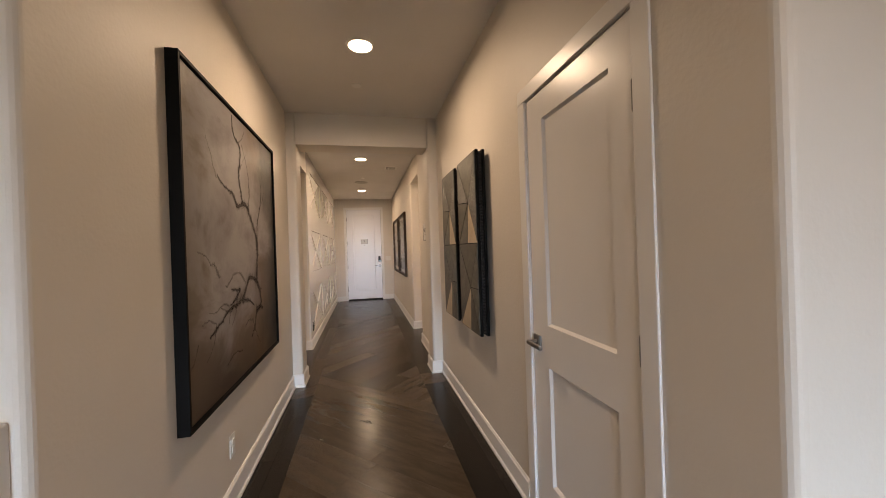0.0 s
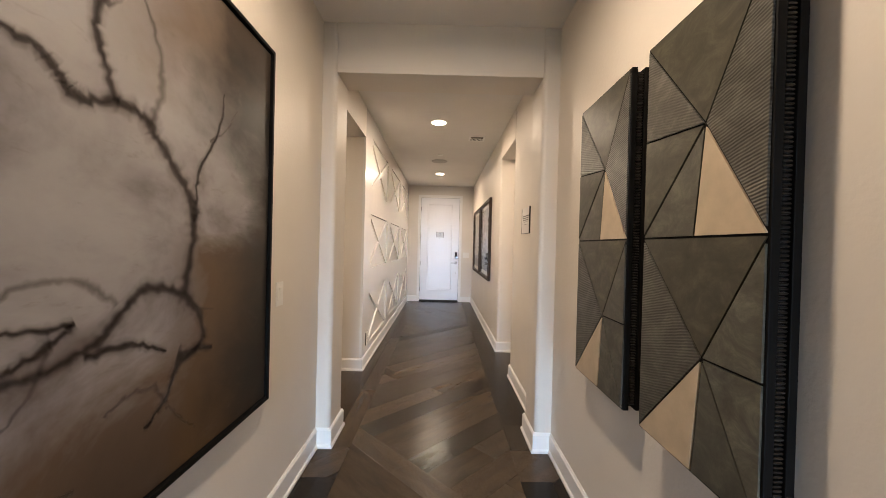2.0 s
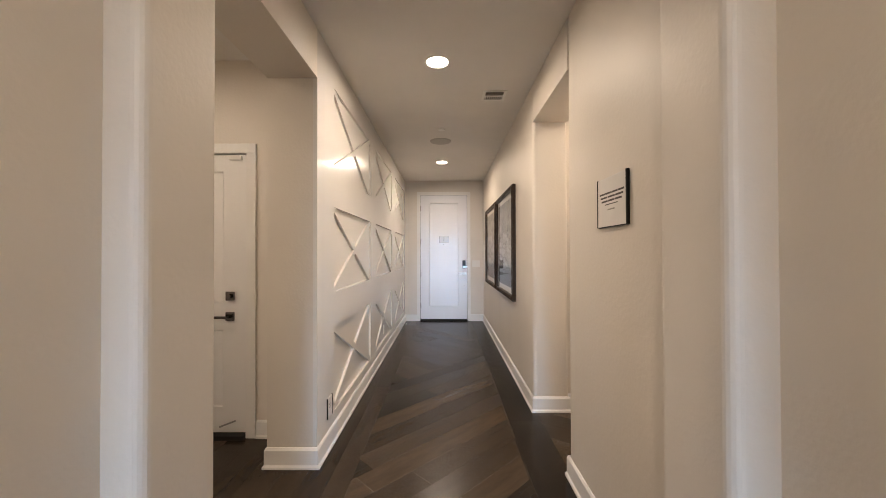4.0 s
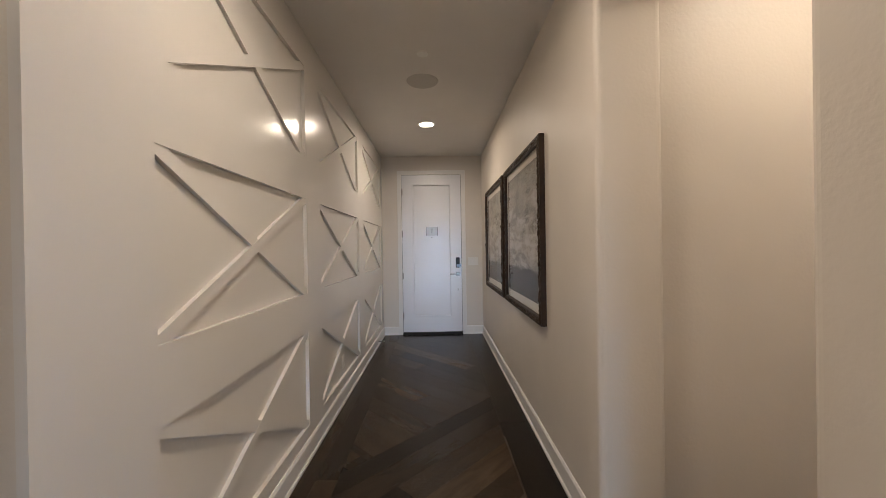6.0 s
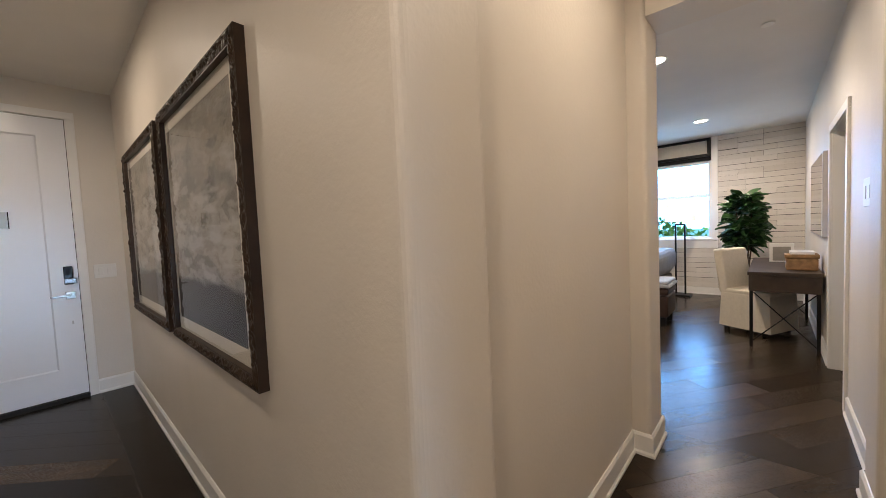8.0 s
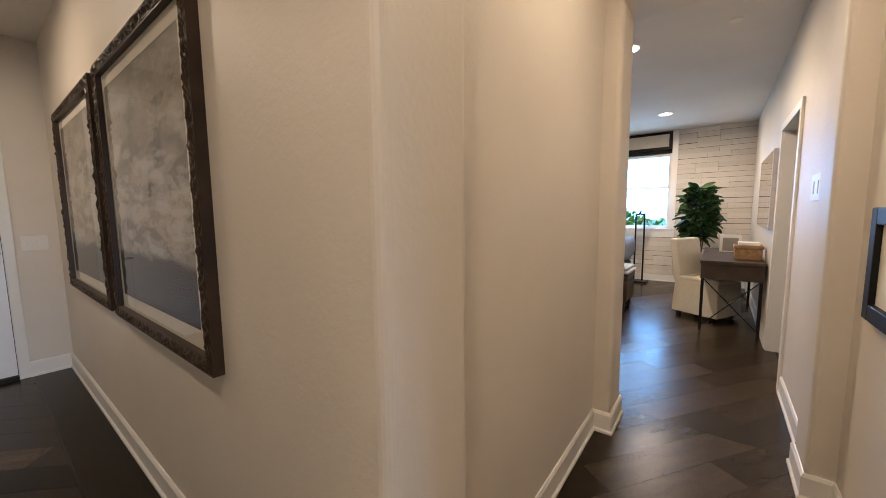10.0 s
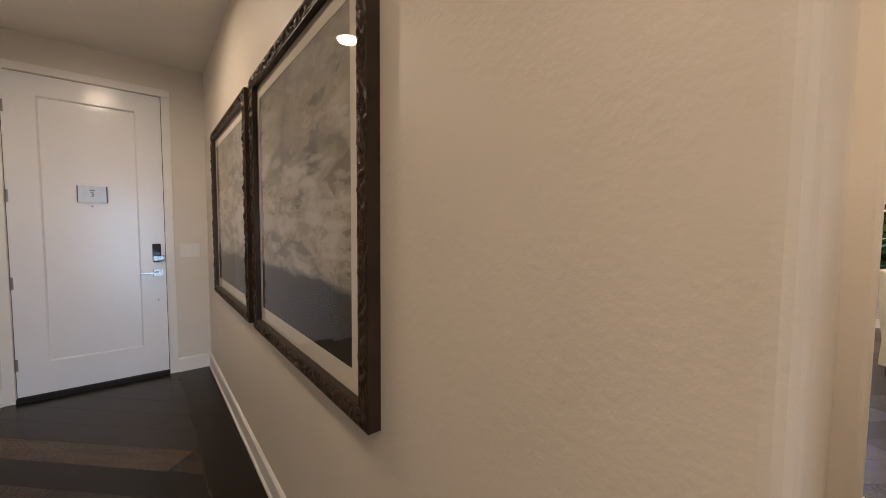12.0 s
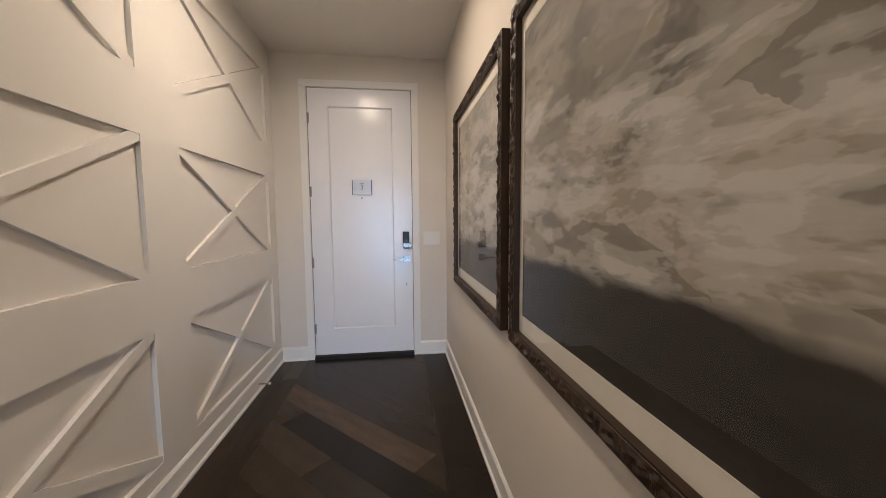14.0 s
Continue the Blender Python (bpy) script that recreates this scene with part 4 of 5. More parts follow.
# ---- framed prints ----
def print_material(name, seed):
    m = Mat(name, (0.4, 0.4, 0.38), 0.7)
    sep = m.node("ShaderNodeSeparateXYZ")
    m.link(m.at(), sep.inputs[0])
    v = sep.outputs[2]
    off = seed * 3.7
    def shifted(size, scale, detail, warp, k, turn=0.14):
        n = m.node("ShaderNodeTexNoise", Scale=size, Detail=detail, Roughness=0.58, Distortion=warp)
        mp = m.node("ShaderNodeMapping")
        mp.inputs["Location"].default_value = (0, off + k, off * 2 + k)
        mp.inputs["Scale"].default_value = scale
        mp.inputs["Rotation"].default_value = (turn, 0, 0)
        m.link(m.coords, mp.inputs[0])
        m.link(mp.outputs[0], n.inputs["Vector"])
        return n.outputs["Fac"]

    b = shifted(3.0, (0, 1.0, 2.3), 8.0, 0.15, 1.0, 0.03)
    wash = shifted(6.0, (0, 1.6, 0.9), 6.0, 0.1, 4.0, 0.1)
    white = shifted(3.2, (0, 1.15, 3.6), 9.0, 0.12, 8.0, -0.05)
    fine = shifted(14.0, (0, 0.5, 2.0), 5.0, 0.2, 3.0, 0.1)
    c = m.ramp(b, [(0.34, (0.13, 0.122, 0.105)), (0.42, (0.22, 0.203, 0.175)), (0.46, (0.40, 0.36, 0.305)), (0.53, (0.35, 0.31, 0.25)), (0.56, (0.50, 0.465, 0.42)), (0.68, (0.31, 0.275, 0.23))])
    c = m.mix(m.ramp(wash, [(0.48, (0, 0, 0)), (0.60, (0.45,) * 3)]), c, (0.36, 0.345, 0.315))
    cells = m.node("ShaderNodeTexVoronoi", Scale=3.2, Randomness=0.9)
    mp = m.node("ShaderNodeMapping")
    mp.inputs["Location"].default_value = (0, off, off)
    mp.inputs["Scale"].default_value = (0, 1.0, 2.4)
    mp.inputs["Rotation"].default_value = (0.12, 0, 0)
    warp = m.node("ShaderNodeVectorMath")
    warp.operation = "ADD"
    bend = m.node("ShaderNodeTexNoise", Scale=5.0, Detail=5.0)
    m.link(m.coords, bend.inputs["Vector"])
    shrink = m.node("ShaderNodeVectorMath")
    shrink.operation = "SCALE"
    shrink.inputs["Scale"].default_value = 0.22
    m.link(bend.outputs["Color"], shrink.inputs[0])
    m.link(m.coords, warp.inputs[0])
    m.link(shrink.outputs[0], warp.inputs[1])
    m.link(warp.outputs[0], mp.inputs[0])
    m.link(mp.outputs[0], cells.inputs["Vector"])
    patch = m.node("ShaderNodeSeparateColor")
    m.link(cells.outputs["Color"], patch.inputs[0])
    c = m.mix(m.ramp(patch.outputs[0], [(0.45, (0, 0, 0)), (0.75, (0.4,) * 3)]), c, (0.36, 0.34, 0.305))
    c = m.mix(m.ramp(patch.outputs[1], [(0.6, (0, 0, 0)), (0.9, (0.55,) * 3)]), c, (0.11, 0.10, 0.085))
    middle = m.math("SUBTRACT", 1.0, m.math("MULTIPLY", m.math("ABSOLUTE", m.math("SUBTRACT", v, 0.56)), 2.6))
    pale = m.math("ADD", m.math("MULTIPLY", m.math("SUBTRACT", white, 0.53), 5.0), m.math("MULTIPLY", middle, 0.72))
    c = m.mix(m.ramp(pale, [(0.26, (0, 0, 0)), (0.36, (0.38,) * 3), (0.62, (0.48,) * 3), (0.72, (0.8,) * 3)]), c, (0.62, 0.60, 0.57))
    c = m.mix(m.ramp(fine, [(0.56, (0, 0, 0)), (0.70, (0.35,) * 3)]), c, (0.12, 0.11, 0.095))
    line = m.math("ADD", m.math("MULTIPLY", m.math("SUBTRACT", 0.372, v), 9.0), m.math("MULTIPLY", m.math("SUBTRACT", b, 0.5), 1.1))
    c = m.mix(m.ramp(line, [(0.15, (0, 0, 0)), (0.42, (0.95,) * 3)]), c, (0.016, 0.0115, 0.0075))
    top = m.math("ADD", m.math("MULTIPLY", m.math("SUBTRACT", v, 1.0), 4.0), m.math("MULTIPLY", m.math("SUBTRACT", white, 0.45), 3.0))
    c = m.mix(m.ramp(top, [(0.1, (0, 0, 0)), (0.9, (0.6,) * 3)]), c, (0.10, 0.092, 0.08))
    m.colour(c)
    return m.m


def carved_bar(bm, y0, z0, y1, z1, w, inward, seed):
    """A carved frame member: a ridged moulding with uneven flutes running along it."""
    rnd = random.Random(seed)
    a, b = Vector((y0, z0)), Vector((y1, z1))
    d = (b - a).normalized()
    n = Vector(inward)
    L = (b - a).length
    steps = max(12, int(L / 0.006))
    cross = 9
    prev = None
    for i in range(steps + 1):
        s = L * i / steps
        ring = []
        for k in range(cross + 1):
            q = k / cross
            mitre = min(1.0, s / max(q * w, 1e-6)) if q * w > 0 else 1.0
            ss = min(max(s, q * w), L - q * w)
            p = a + d * ss + n * (q * w)
            wave = noise.noise(Vector((ss * 42, q * 5.0 + 1.2 * math.sin(ss * 38 + seed), seed * 7.3))) * 0.012 * math.sin(math.pi * q)
            x = BR - 0.036 - (0.005 * math.sin(math.pi * q) if 0 < k < cross else 0) - (wave if 0 < k < cross else 0) + (0.010 if k == cross else 0)
            ring.append(bm.verts.new((x, p.x, p.y)))
        if prev:
            for k in range(cross):
                bm.faces.new((prev[k], prev[k + 1], ring[k + 1], ring[k]))
        prev = ring
    return bm


FRAME_WOOD = simple("carved_walnut", (0.036, 0.019, 0.010), 0.42, 0, 25, 0.4, 0.5)


def framed_print(ya, yb, z0, z1, seed):
    root = thing("framed_print", (BR, (ya + yb) / 2, z0), "carved dark wood frame with cream mat and grey abstract print", "picture", "pair of framed prints")
    w = 0.055
    for y_0, z_0, y_1, z_1, inn in ((ya, z0, ya, z1, (1, 0)), (yb, z0, yb, z1, (-1, 0)), (ya, z0, yb, z0, (0, 1)), (ya, z1, yb, z1, (0, -1))):
        bm = carved_bar(bmesh.new(), y_0, z_0, y_1, z_1, w, inn, seed + len(root.children))
        lo, hi = (min(y_0, y_1), max(y_0, y_1)), (min(z_0, z_1), max(z_0, z_1))
        if inn[0]:
            add_box(bm, BR - 0.0355, BR, *sorted((ya if inn[0] > 0 else yb, (ya + w) if inn[0] > 0 else yb - w)), z0, z1)
        else:
            add_box(bm, BR - 0.0355, BR, ya + w, yb - w, *sorted((z0 if inn[1] > 0 else z1, (z0 + w) if inn[1] > 0 else z1 - w)))
        bmesh.ops.recalc_face_normals(bm, faces=bm.faces)
        part("frame_bar", bm, FRAME_WOOD, root)
    m0 = w - 0.004
    part("backing", box(BR - 0.008, BR, ya + m0, yb - m0, z0 + m0, z1 - m0), MAT_BOARD, root)
    iy0, iy1, iz0, iz1 = ya + 0.138, yb - 0.085, z0 + 0.121, z1 - 0.115
    for a in ((ya + m0, iy0, z0 + m0, z1 - m0), (iy1, yb - m0, z0 + m0, z1 - m0), (iy0, iy1, z0 + m0, iz0), (iy0, iy1, iz1, z1 - m0)):
        part("mat", box(BR - 0.013, BR - 0.0085, *a), MAT_BOARD, root, "cream mat board")
    part("print", box(BR - 0.0115, BR - 0.0085, iy0, iy1, iz0, iz1), print_material("abstract_print", seed), root, "grey and brown abstract print")
    bm = bmesh.new()
    q = [bm.verts.new((BR - 0.017, y, z)) for y, z in ((ya + m0, z0 + m0), (ya + m0, z1 - m0), (yb - m0, z1 - m0), (yb - m0, z0 + m0))]
    bm.faces.new(q)
    pane = part("glass", bm, GLASS, root, "reflecting picture glass")
    pane.visible_shadow = False
    return root


framed_print(8.735, 9.964, 0.822, 2.067, 1)
framed_print(10.085, 11.335, 0.822, 2.067, 2)

# ---- lobby cabinet ----
root = thing("black_cabinet", (-2.70, 7.27, 0), "black painted low cabinet standing against the lobby wall", "cabinet")
part("carcass", box(-3.10, -2.340, 7.06, 7.528, 0.05, 0.87, bevel=0.003), BLACK_WOOD, root)
part("top", box(-3.12, -2.327, 7.04, 7.53, 0.87, 0.905, bevel=0.004), BLACK_WOOD, root)
part("plinth", box(-3.07, -2.355, 7.09, 7.46, 0, 0.05), BLACK_WOOD, root)
for x0, x1 in ((-3.095, -2.725), (-2.72, -2.35)):
    part("door", box(x0, x1, 7.042, 7.06, 0.07, 0.835, bevel=0.003), BLACK_WOOD, root)


# ---- bedroom ----
def window_unit():
    root = structure("window_1", box(FAR + 0.05, FAR + 0.11, WY0, WY0 + 0.05, WZ0, WZ1, bevel=0.004), TRIM, "white sash window looking onto a hedge", category="window")
    for n, a in (("window_frame", (WY1 - 0.05, WY1, WZ0, WZ1)), ("window_frame", (WY0 + 0.05, WY1 - 0.05, WZ0, WZ0 + 0.05)), ("window_frame", (WY0 + 0.05, WY1 - 0.05, WZ1 - 0.05, WZ1)),
                 ("meeting_rail", (WY0 + 0.05, WY1 - 0.05, 1.74, 1.785))):
        part(n, box(FAR + 0.05, FAR + 0.11, *a, bevel=0.004), TRIM, root)
    part("window_sill", box(FAR - 0.03, FAR + 0.2, WY0 - 0.03, WY1 + 0.03, WZ0 - 0.025, WZ0 + 0.004, bevel=0.004), TRIM, root)
    part("apron", box(FAR - 0.020, FAR, WY0 - 0.088, WY1 + 0.088, WZ0 - 0.16, WZ0 - 0.026, bevel=0.003), TRIM, root)
    for y0, y1 in ((WY0 - 0.09, WY0), (WY1, WY1 + 0.09)):
        part("window_casing", box(FAR - 0.022, FAR + 0.05, y0, y1, WZ0 - 0.02, CEIL, bevel=0.003), TRIM, root)
    for z0, z1 in ((WZ0 + 0.05, 1.74), (1.785, WZ1 - 0.05)):
        bm = bmesh.new()
        bm.faces.new([bm.verts.new((FAR + 0.08, y, z)) for y, z in ((WY0 + 0.05, z0), (WY0 + 0.05, z1), (WY1 - 0.05, z1), (WY1 - 0.05, z0))])
        p = part("pane", bm, GLASS, root)
        p.visible_shadow = False


window_unit()
root = thing("window_valance", (FAR - 0.06, 8.86, 2.43), "cream valance panel in a black rectangular frame above window", "valance")
part("panel", box(FAR - 0.05, FAR - 0.03, 8.24, 9.5, 2.44, 2.74), LINEN, root)
for a in ((8.22, 8.27, 2.43, 2.743), (9.47, 9.52, 2.43, 2.743), (8.27, 9.47, 2.43, 2.475), (8.27, 9.47, 2.70, 2.743)):
    part("frame", box(FAR - 0.08, FAR - 0.025, *a, bevel=0.003), BLACK_WOOD, root)

# floor lamp
LX, LY = 7.85, 8.64
root = thing("floor_lamp", (LX, LY, 0), "black open-frame floor lamp with white drum shade", "lamp")
part("base", box(LX - 0.14, LX + 0.14, LY - 0.155, LY + 0.155, 0, 0.03, bevel=0.004), BLACK_METAL, root)
for y in (LY - 0.07, LY + 0.07):
    part("post", box(LX - 0.013, LX + 0.013, y - 0.013, y + 0.013, 0.03, 1.27, bevel=0.002), BLACK_METAL, root)
part("crossbar", box(LX - 0.015, LX + 0.015, LY - 0.085, LY + 0.085, 1.25, 1.28, bevel=0.002), BLACK_METAL, root)
part("stem", tube((LX, LY, 1.28), (LX, LY, 1.34), 0.01), BLACK_METAL, root)
bm = bmesh.new()
bmesh.ops.create_cone(bm, cap_ends=False, segments=40, radius1=0.235, radius2=0.215, depth=0.30, matrix=Matrix.Translation((LX, LY, 1.47)))
bmesh.ops.solidify(bm, geom=bm.faces[:], thickness=0.004)
part("shade", bm, SHADE, root, "white drum shade")

# plant
rnd = random.Random(5)
PX, PYY = 7.30, 7.74
root = thing("potted_plant", (PX, PYY, 0), "leafy dark green fig plant in a pale pot", "plant")
bm = bmesh.new()
add_tube(bm, (PX, PYY, 0), (PX, PYY, 0.42), 0.15, 24, r2=0.20)
pot = part("pot", bm, LINEN, root)
part("soil", tube((PX, PYY, 0.41), (PX, PYY, 0.425), 0.185, 20), BARK, pot)
for k in range(5):
    a = k * 1.26
    part("stem", tube((PX + 0.03 * math.cos(a), PYY + 0.03 * math.sin(a), 0.42), (PX + 0.16 * math.cos(a), PYY + 0.16 * math.sin(a), 1.35 + 0.07 * k), 0.012, 8, r2=0.006), BARK, root)
leaves = []
for shape in range(3):
    bm = bmesh.new()
    L, W = 0.16 + 0.025 * shape, 0.05 + 0.009 * shape
    rows_ = []
    for i in range(6):
        t = i / 5
        w = W * math.sin(math.pi * min(0.98, 0.06 + t * 0.94)) ** 0.7
        rows_.append([bm.verts.new((L * t, s * w, -0.05 * t * t + 0.02 * abs(s))) for s in (-1, 0, 1)])
    for p, q in zip(rows_, rows_[1:]):
        for j in range(2):
            bm.faces.new((p[j], p[j + 1], q[j + 1], q[j]))
    me = bpy.data.meshes.new("leaf")
    bm.to_mesh(me)
    bm.free()
    me.materials.append(LEAF)
    leaves.append(me)
for k in range(280):
    ob = new("leaf", leaves[k % 3])
    ob.parent = root
    h = rnd.uniform(0.0, 1.0)
    rad = 0.18 * (math.sin(math.pi * (0.12 + 0.80 * h)) ** 0.8) * math.sqrt(rnd.uniform(0.05, 1))
    a = rnd.uniform(0, 6.283)
    ob.matrix_basis = Matrix.Translation((rad * math.cos(a), rad * math.sin(a), 0.86 + 0.80 * h)) @ pose(0, 0, 0, rnd.uniform(-35, 35), rnd.uniform(-50, 35), math.degrees(a) + rnd.uniform(-50, 50))

# desk
DX0, DX1, DY0, DY1 = 5.15, 6.85, 7.075, 7.625
root = thing("writing_desk", (5.85, 7.34, 0), "weathered dark wood writing desk on thin black metal legs", "desk")
part("top", box(DX0, DX1, DY0, DY1, 0.75, 0.785, bevel=0.004), DESK_WOOD, root)
part("apron", box(DX0 + 0.01, DX1 - 0.01, DY0 + 0.01, DY1 - 0.01, 0.585, 0.75, bevel=0.003), DESK_WOOD, root)
for x in (DX0 + 0.03, DX1 - 0.03):
    for y in (DY0 + 0.03, DY1 - 0.03):
        part("leg", box(x - 0.014, x + 0.014, y - 0.014, y + 0.014, 0, 0.60), BLACK_METAL, root)
    for s in (1, -1):
        y0, y1 = (DY0 + 0.03, DY1 - 0.03)[::s]
        part("brace", tube((x, y0, 0.05), (x, y1, 0.59), 0.0055, 8), BLACK_METAL, root)

# slip-covered chair
root = thing("dining_chair", (5.90, 7.57, 0), "slip-covered cream linen chair pulled up to the desk", "chair")
CH = Matrix.Translation((5.90, 7.57, 0)) @ pose(0, 0, 0, 0, 0, -28) @ Matrix.Diagonal((1.0, 1.0, 1.0, 1))


def chair_part(n, bm, mat):
    bmesh.ops.transform(bm, verts=bm.verts, matrix=CH)
    part(n, bm, mat, root)


def skirt_mesh():
    bm = bmesh.new()
    rings = []
    rr = random.Random(2)
    pts = [(-0.24, -0.26), (0.24, -0.26), (0.24, 0.24), (-0.24, 0.24)]
    n = 14
    loop = []
    for p, q in zip(pts, pts[1:] + pts[:1]):
        for k in range(n):
            loop.append((p[0] + (q[0] - p[0]) * k / n, p[1] + (q[1] - p[1]) * k / n))
    for z, grow in ((0.48, 0.97), (0.44, 1.0), (0.25, 1.03), (0.05, 1.07)):
        rings.append([bm.verts.new((x * (grow + rr.uniform(-0.02, 0.02) * (0.5 - z)), y * (grow + rr.uniform(-0.02, 0.02) * (0.5 - z)), z)) for x, y in loop])
    for a, b in zip(rings, rings[1:]):
        for k in range(len(loop)):
            bm.faces.new((a[k], a[(k + 1) % len(loop)], b[(k + 1) % len(loop)], b[k]))
    bm.faces.new(rings[0])
    bmesh.ops.recalc_face_normals(bm, faces=bm.faces)
    return bm


chair_part("skirt", skirt_mesh(), LINEN)
chair_part("seat", box(-0.24, 0.24, -0.27, 0.2, 0.45, 0.50, bevel=0.02, seg=3), LINEN)
bm = box(-0.24, 0.24, 0.17, 0.27, 0.44, 0.97, bevel=0.025, seg=3)
for v in bm.verts:
    v.co.y += max(0, v.co.z - 0.5) * 0.16
chair_part("backrest", bm, LINEN)
for x in (-0.2, 0.2):
    for y in (-0.2, 0.2):
        chair_part("leg", box(x - 0.02, x + 0.02, y - 0.02, y + 0.02, 0, 0.3), BLACK_WOOD)

# things on the desk
root = thing("wicker_box", (5.52, 7.22, 0.785), "brown wicker storage box on the desk", "box")
part("body", box(5.40, 5.64, 7.095, 7.33, 0.785, 0.905, bevel=0.012), WICKER, root)
part("lid", box(5.39, 5.65, 7.085, 7.34, 0.905, 0.945, bevel=0.01), WICKER, root)
root = thing("book", (5.52, 7.22, 0.945), "white book lying on the wicker box", "book")
part("cover", box(5.43, 5.61, 7.12, 7.30, 0.945, 0.975, bevel=0.003), BOARD, root)
root = thing("photo_frame", (6.3, 7.36, 0.785), "white framed picture standing on the desk", "picture")
part("frame", box(6.28, 6.30, 7.24, 7.46, 0.785, 1.01, bevel=0.003), TRIM, root)
part("print", box(6.277, 6.28, 7.27, 7.43, 0.80, 0.97), INK_LIGHT, root)
root = thing("dark_vase", (6.05, 7.25, 0.785), "small dark ornament on the desk", "ornament")
bm = tube((6.05, 7.25, 0.785), (6.05, 7.25, 0.87), 0.03, 16, r2=0.055)
add_tube(bm, (6.05, 7.25, 0.87), (6.05, 7.25, 0.94), 0.055, 16, r2=0.03)
part("body", bm, BLACK_METAL, root)
# wall mirror
MIRROR = simple("mirror_glass", (0.72, 0.73, 0.73), 0.03, 1.0, 5, 0.0, 0.01)
root = thing("wall_mirror", (5.75, BED_R, 1.12), "large rectangular mirror mounted on the bedroom wall", "mirror")
part("backing", box(5.10, 6.40, BED_R, BED_R + 0.035, 1.13, 1.92, bevel=0.003), SILVER, root)
part("glass", box(5.115, 6.385, BED_R + 0.035, BED_R + 0.039, 1.145, 1.905), MIRROR, root)

# bed and bench
root = thing("bed", (6.9, 9.9, 0), "made bed with grey quilt and dark upholstered base", "bed")
part("base", box(6.25, 7.75, 8.75, 10.9, 0.08, 0.42, bevel=0.03, seg=3), LEATHER, root)
part("mattress", box(6.28, 7.72, 8.78, 10.88, 0.42, 0.62, bevel=0.05, seg=3), BOARD, root)
bm = box(6.22, 7.78, 8.68, 10.5, 0.45, 0.86, bevel=0.11, seg=4)
bmesh.ops.subdivide_edges(bm, edges=bm.edges[:], cuts=3, use_grid_fill=True)
for v in bm.verts:
    v.co.z += 0.055 * noise.noise(v.co * 4.5)
part("quilt", bm, QUILT, root)
for x, y in ((6.35, 8.85), (7.65, 8.85), (6.35, 10.8), (7.65, 10.8)):
    part("leg", box(x - 0.03, x + 0.03, y - 0.03, y + 0.03, 0, 0.09), BLACK_WOOD, root)
root = thing("bench", (5.75, 9.0, 0), "dark leather bench at the bed with a folded pale blanket", "bench")
part("seat", box(5.47, 5.98, 8.40, 9.7, 0.12, 0.40, bevel=0.03, seg=3), LEATHER, root)
part("cushion", box(5.46, 5.99, 8.39, 9.71, 0.40, 0.50, bevel=0.04, seg=3), LEATHER, root)
for x, y in ((5.52, 8.46), (5.93, 8.46), (5.52, 9.64), (5.93, 9.64)):
    part("foot", box(x - 0.03, x + 0.03, y - 0.03, y + 0.03, 0, 0.12), BLACK_WOOD, root)
root = thing("folded_blanket", (5.72, 8.7, 0.5), "pale blue-grey folded blanket on the bench", "blanket")
BLANKET = simple("pale_blanket", (0.36, 0.37, 0.40), 0.9, 0, 90, 0.4)
for k, (z0, z1) in enumerate(((0.50, 0.545), (0.543, 0.585))):
    bm = box(5.45 + 0.012 * k, 6.0 - 0.01 * k, 8.375 + 0.02 * k, 9.0 - 0.03 * k, z0, z1, bevel=0.02, seg=3)
    bmesh.ops.subdivide_edges(bm, edges=bm.edges[:], cuts=2, use_grid_fill=True)
    for v in bm.verts:
        v.co.z += 0.014 * noise.noise(v.co * 6) * min(1, (v.co.z - 0.5) / 0.03)
    part("fold", bm, BLANKET, root)

# picture in the passage
root = thing("passage_picture", (2.0, PASS_R, 0.93), "dark framed picture hanging in the passage", "picture")
for a in ((1.72, 1.78, 0.93, 1.34), (2.27, 2.33, 0.93, 1.34), (1.78, 2.27, 0.93, 0.99), (1.78, 2.27, 1.28, 1.34)):
    part("frame", box(a[0], a[1], PASS_R, PASS_R + 0.03, a[2], a[3], bevel=0.004), BLACK_WOOD, root)
part("print", box(1.78, 2.27, PASS_R, PASS_R + 0.012, 0.99, 1.28), MAT_BOARD, root)

# ---- outside ----
structure("ground", box(-400, 400, -400, 400, -0.4, -0.3), GRASS, "lawn that reaches the horizon")
backdrop = structure("backdrop", box(70, 70.5, -60, 80, -0.3, 60), glow("hazy_sky", (0.09, 0.38, 1.0), 16.0), "hazy bright sky in the distance")
rnd = random.Random(9)
bm = bmesh.new()
for k in range(5200):
    y, z = rnd.uniform(5.0, 14.0), rnd.uniform(-0.3, 1.0) + 0.5 * abs(noise.noise(Vector((rnd.uniform(0, 9), 0, 0))))
    x = 11.6 + rnd.uniform(-0.35, 0.35)
    z += 0.25 * math.sin(y * 2.1)
    m = Matrix.Translation((x, y, max(-0.28, z))) @ pose(0, 0, 0, rnd.uniform(0, 360), rnd.uniform(0, 360), rnd.uniform(0, 360))
    s = rnd.uniform(0.05, 0.12)
    bm.faces.new([bm.verts.new(m @ Vector(p)) for p in ((-s, 0, 0), (0, -s * 0.5, 0), (s, 0, 0), (0, s * 0.5, 0))])
hedge = thing("hedge", (11.6, 9.5, -0.3), "leafy green garden hedge outside the window", "hedge")
tagged(hedge, kind="stuff")
part("leaves", bm, HEDGE, hedge)
part("inner_leaves", box(11.4, 11.8, 5.0, 14.0, -0.3, 0.85, bevel=0.1), HEDGE, hedge)


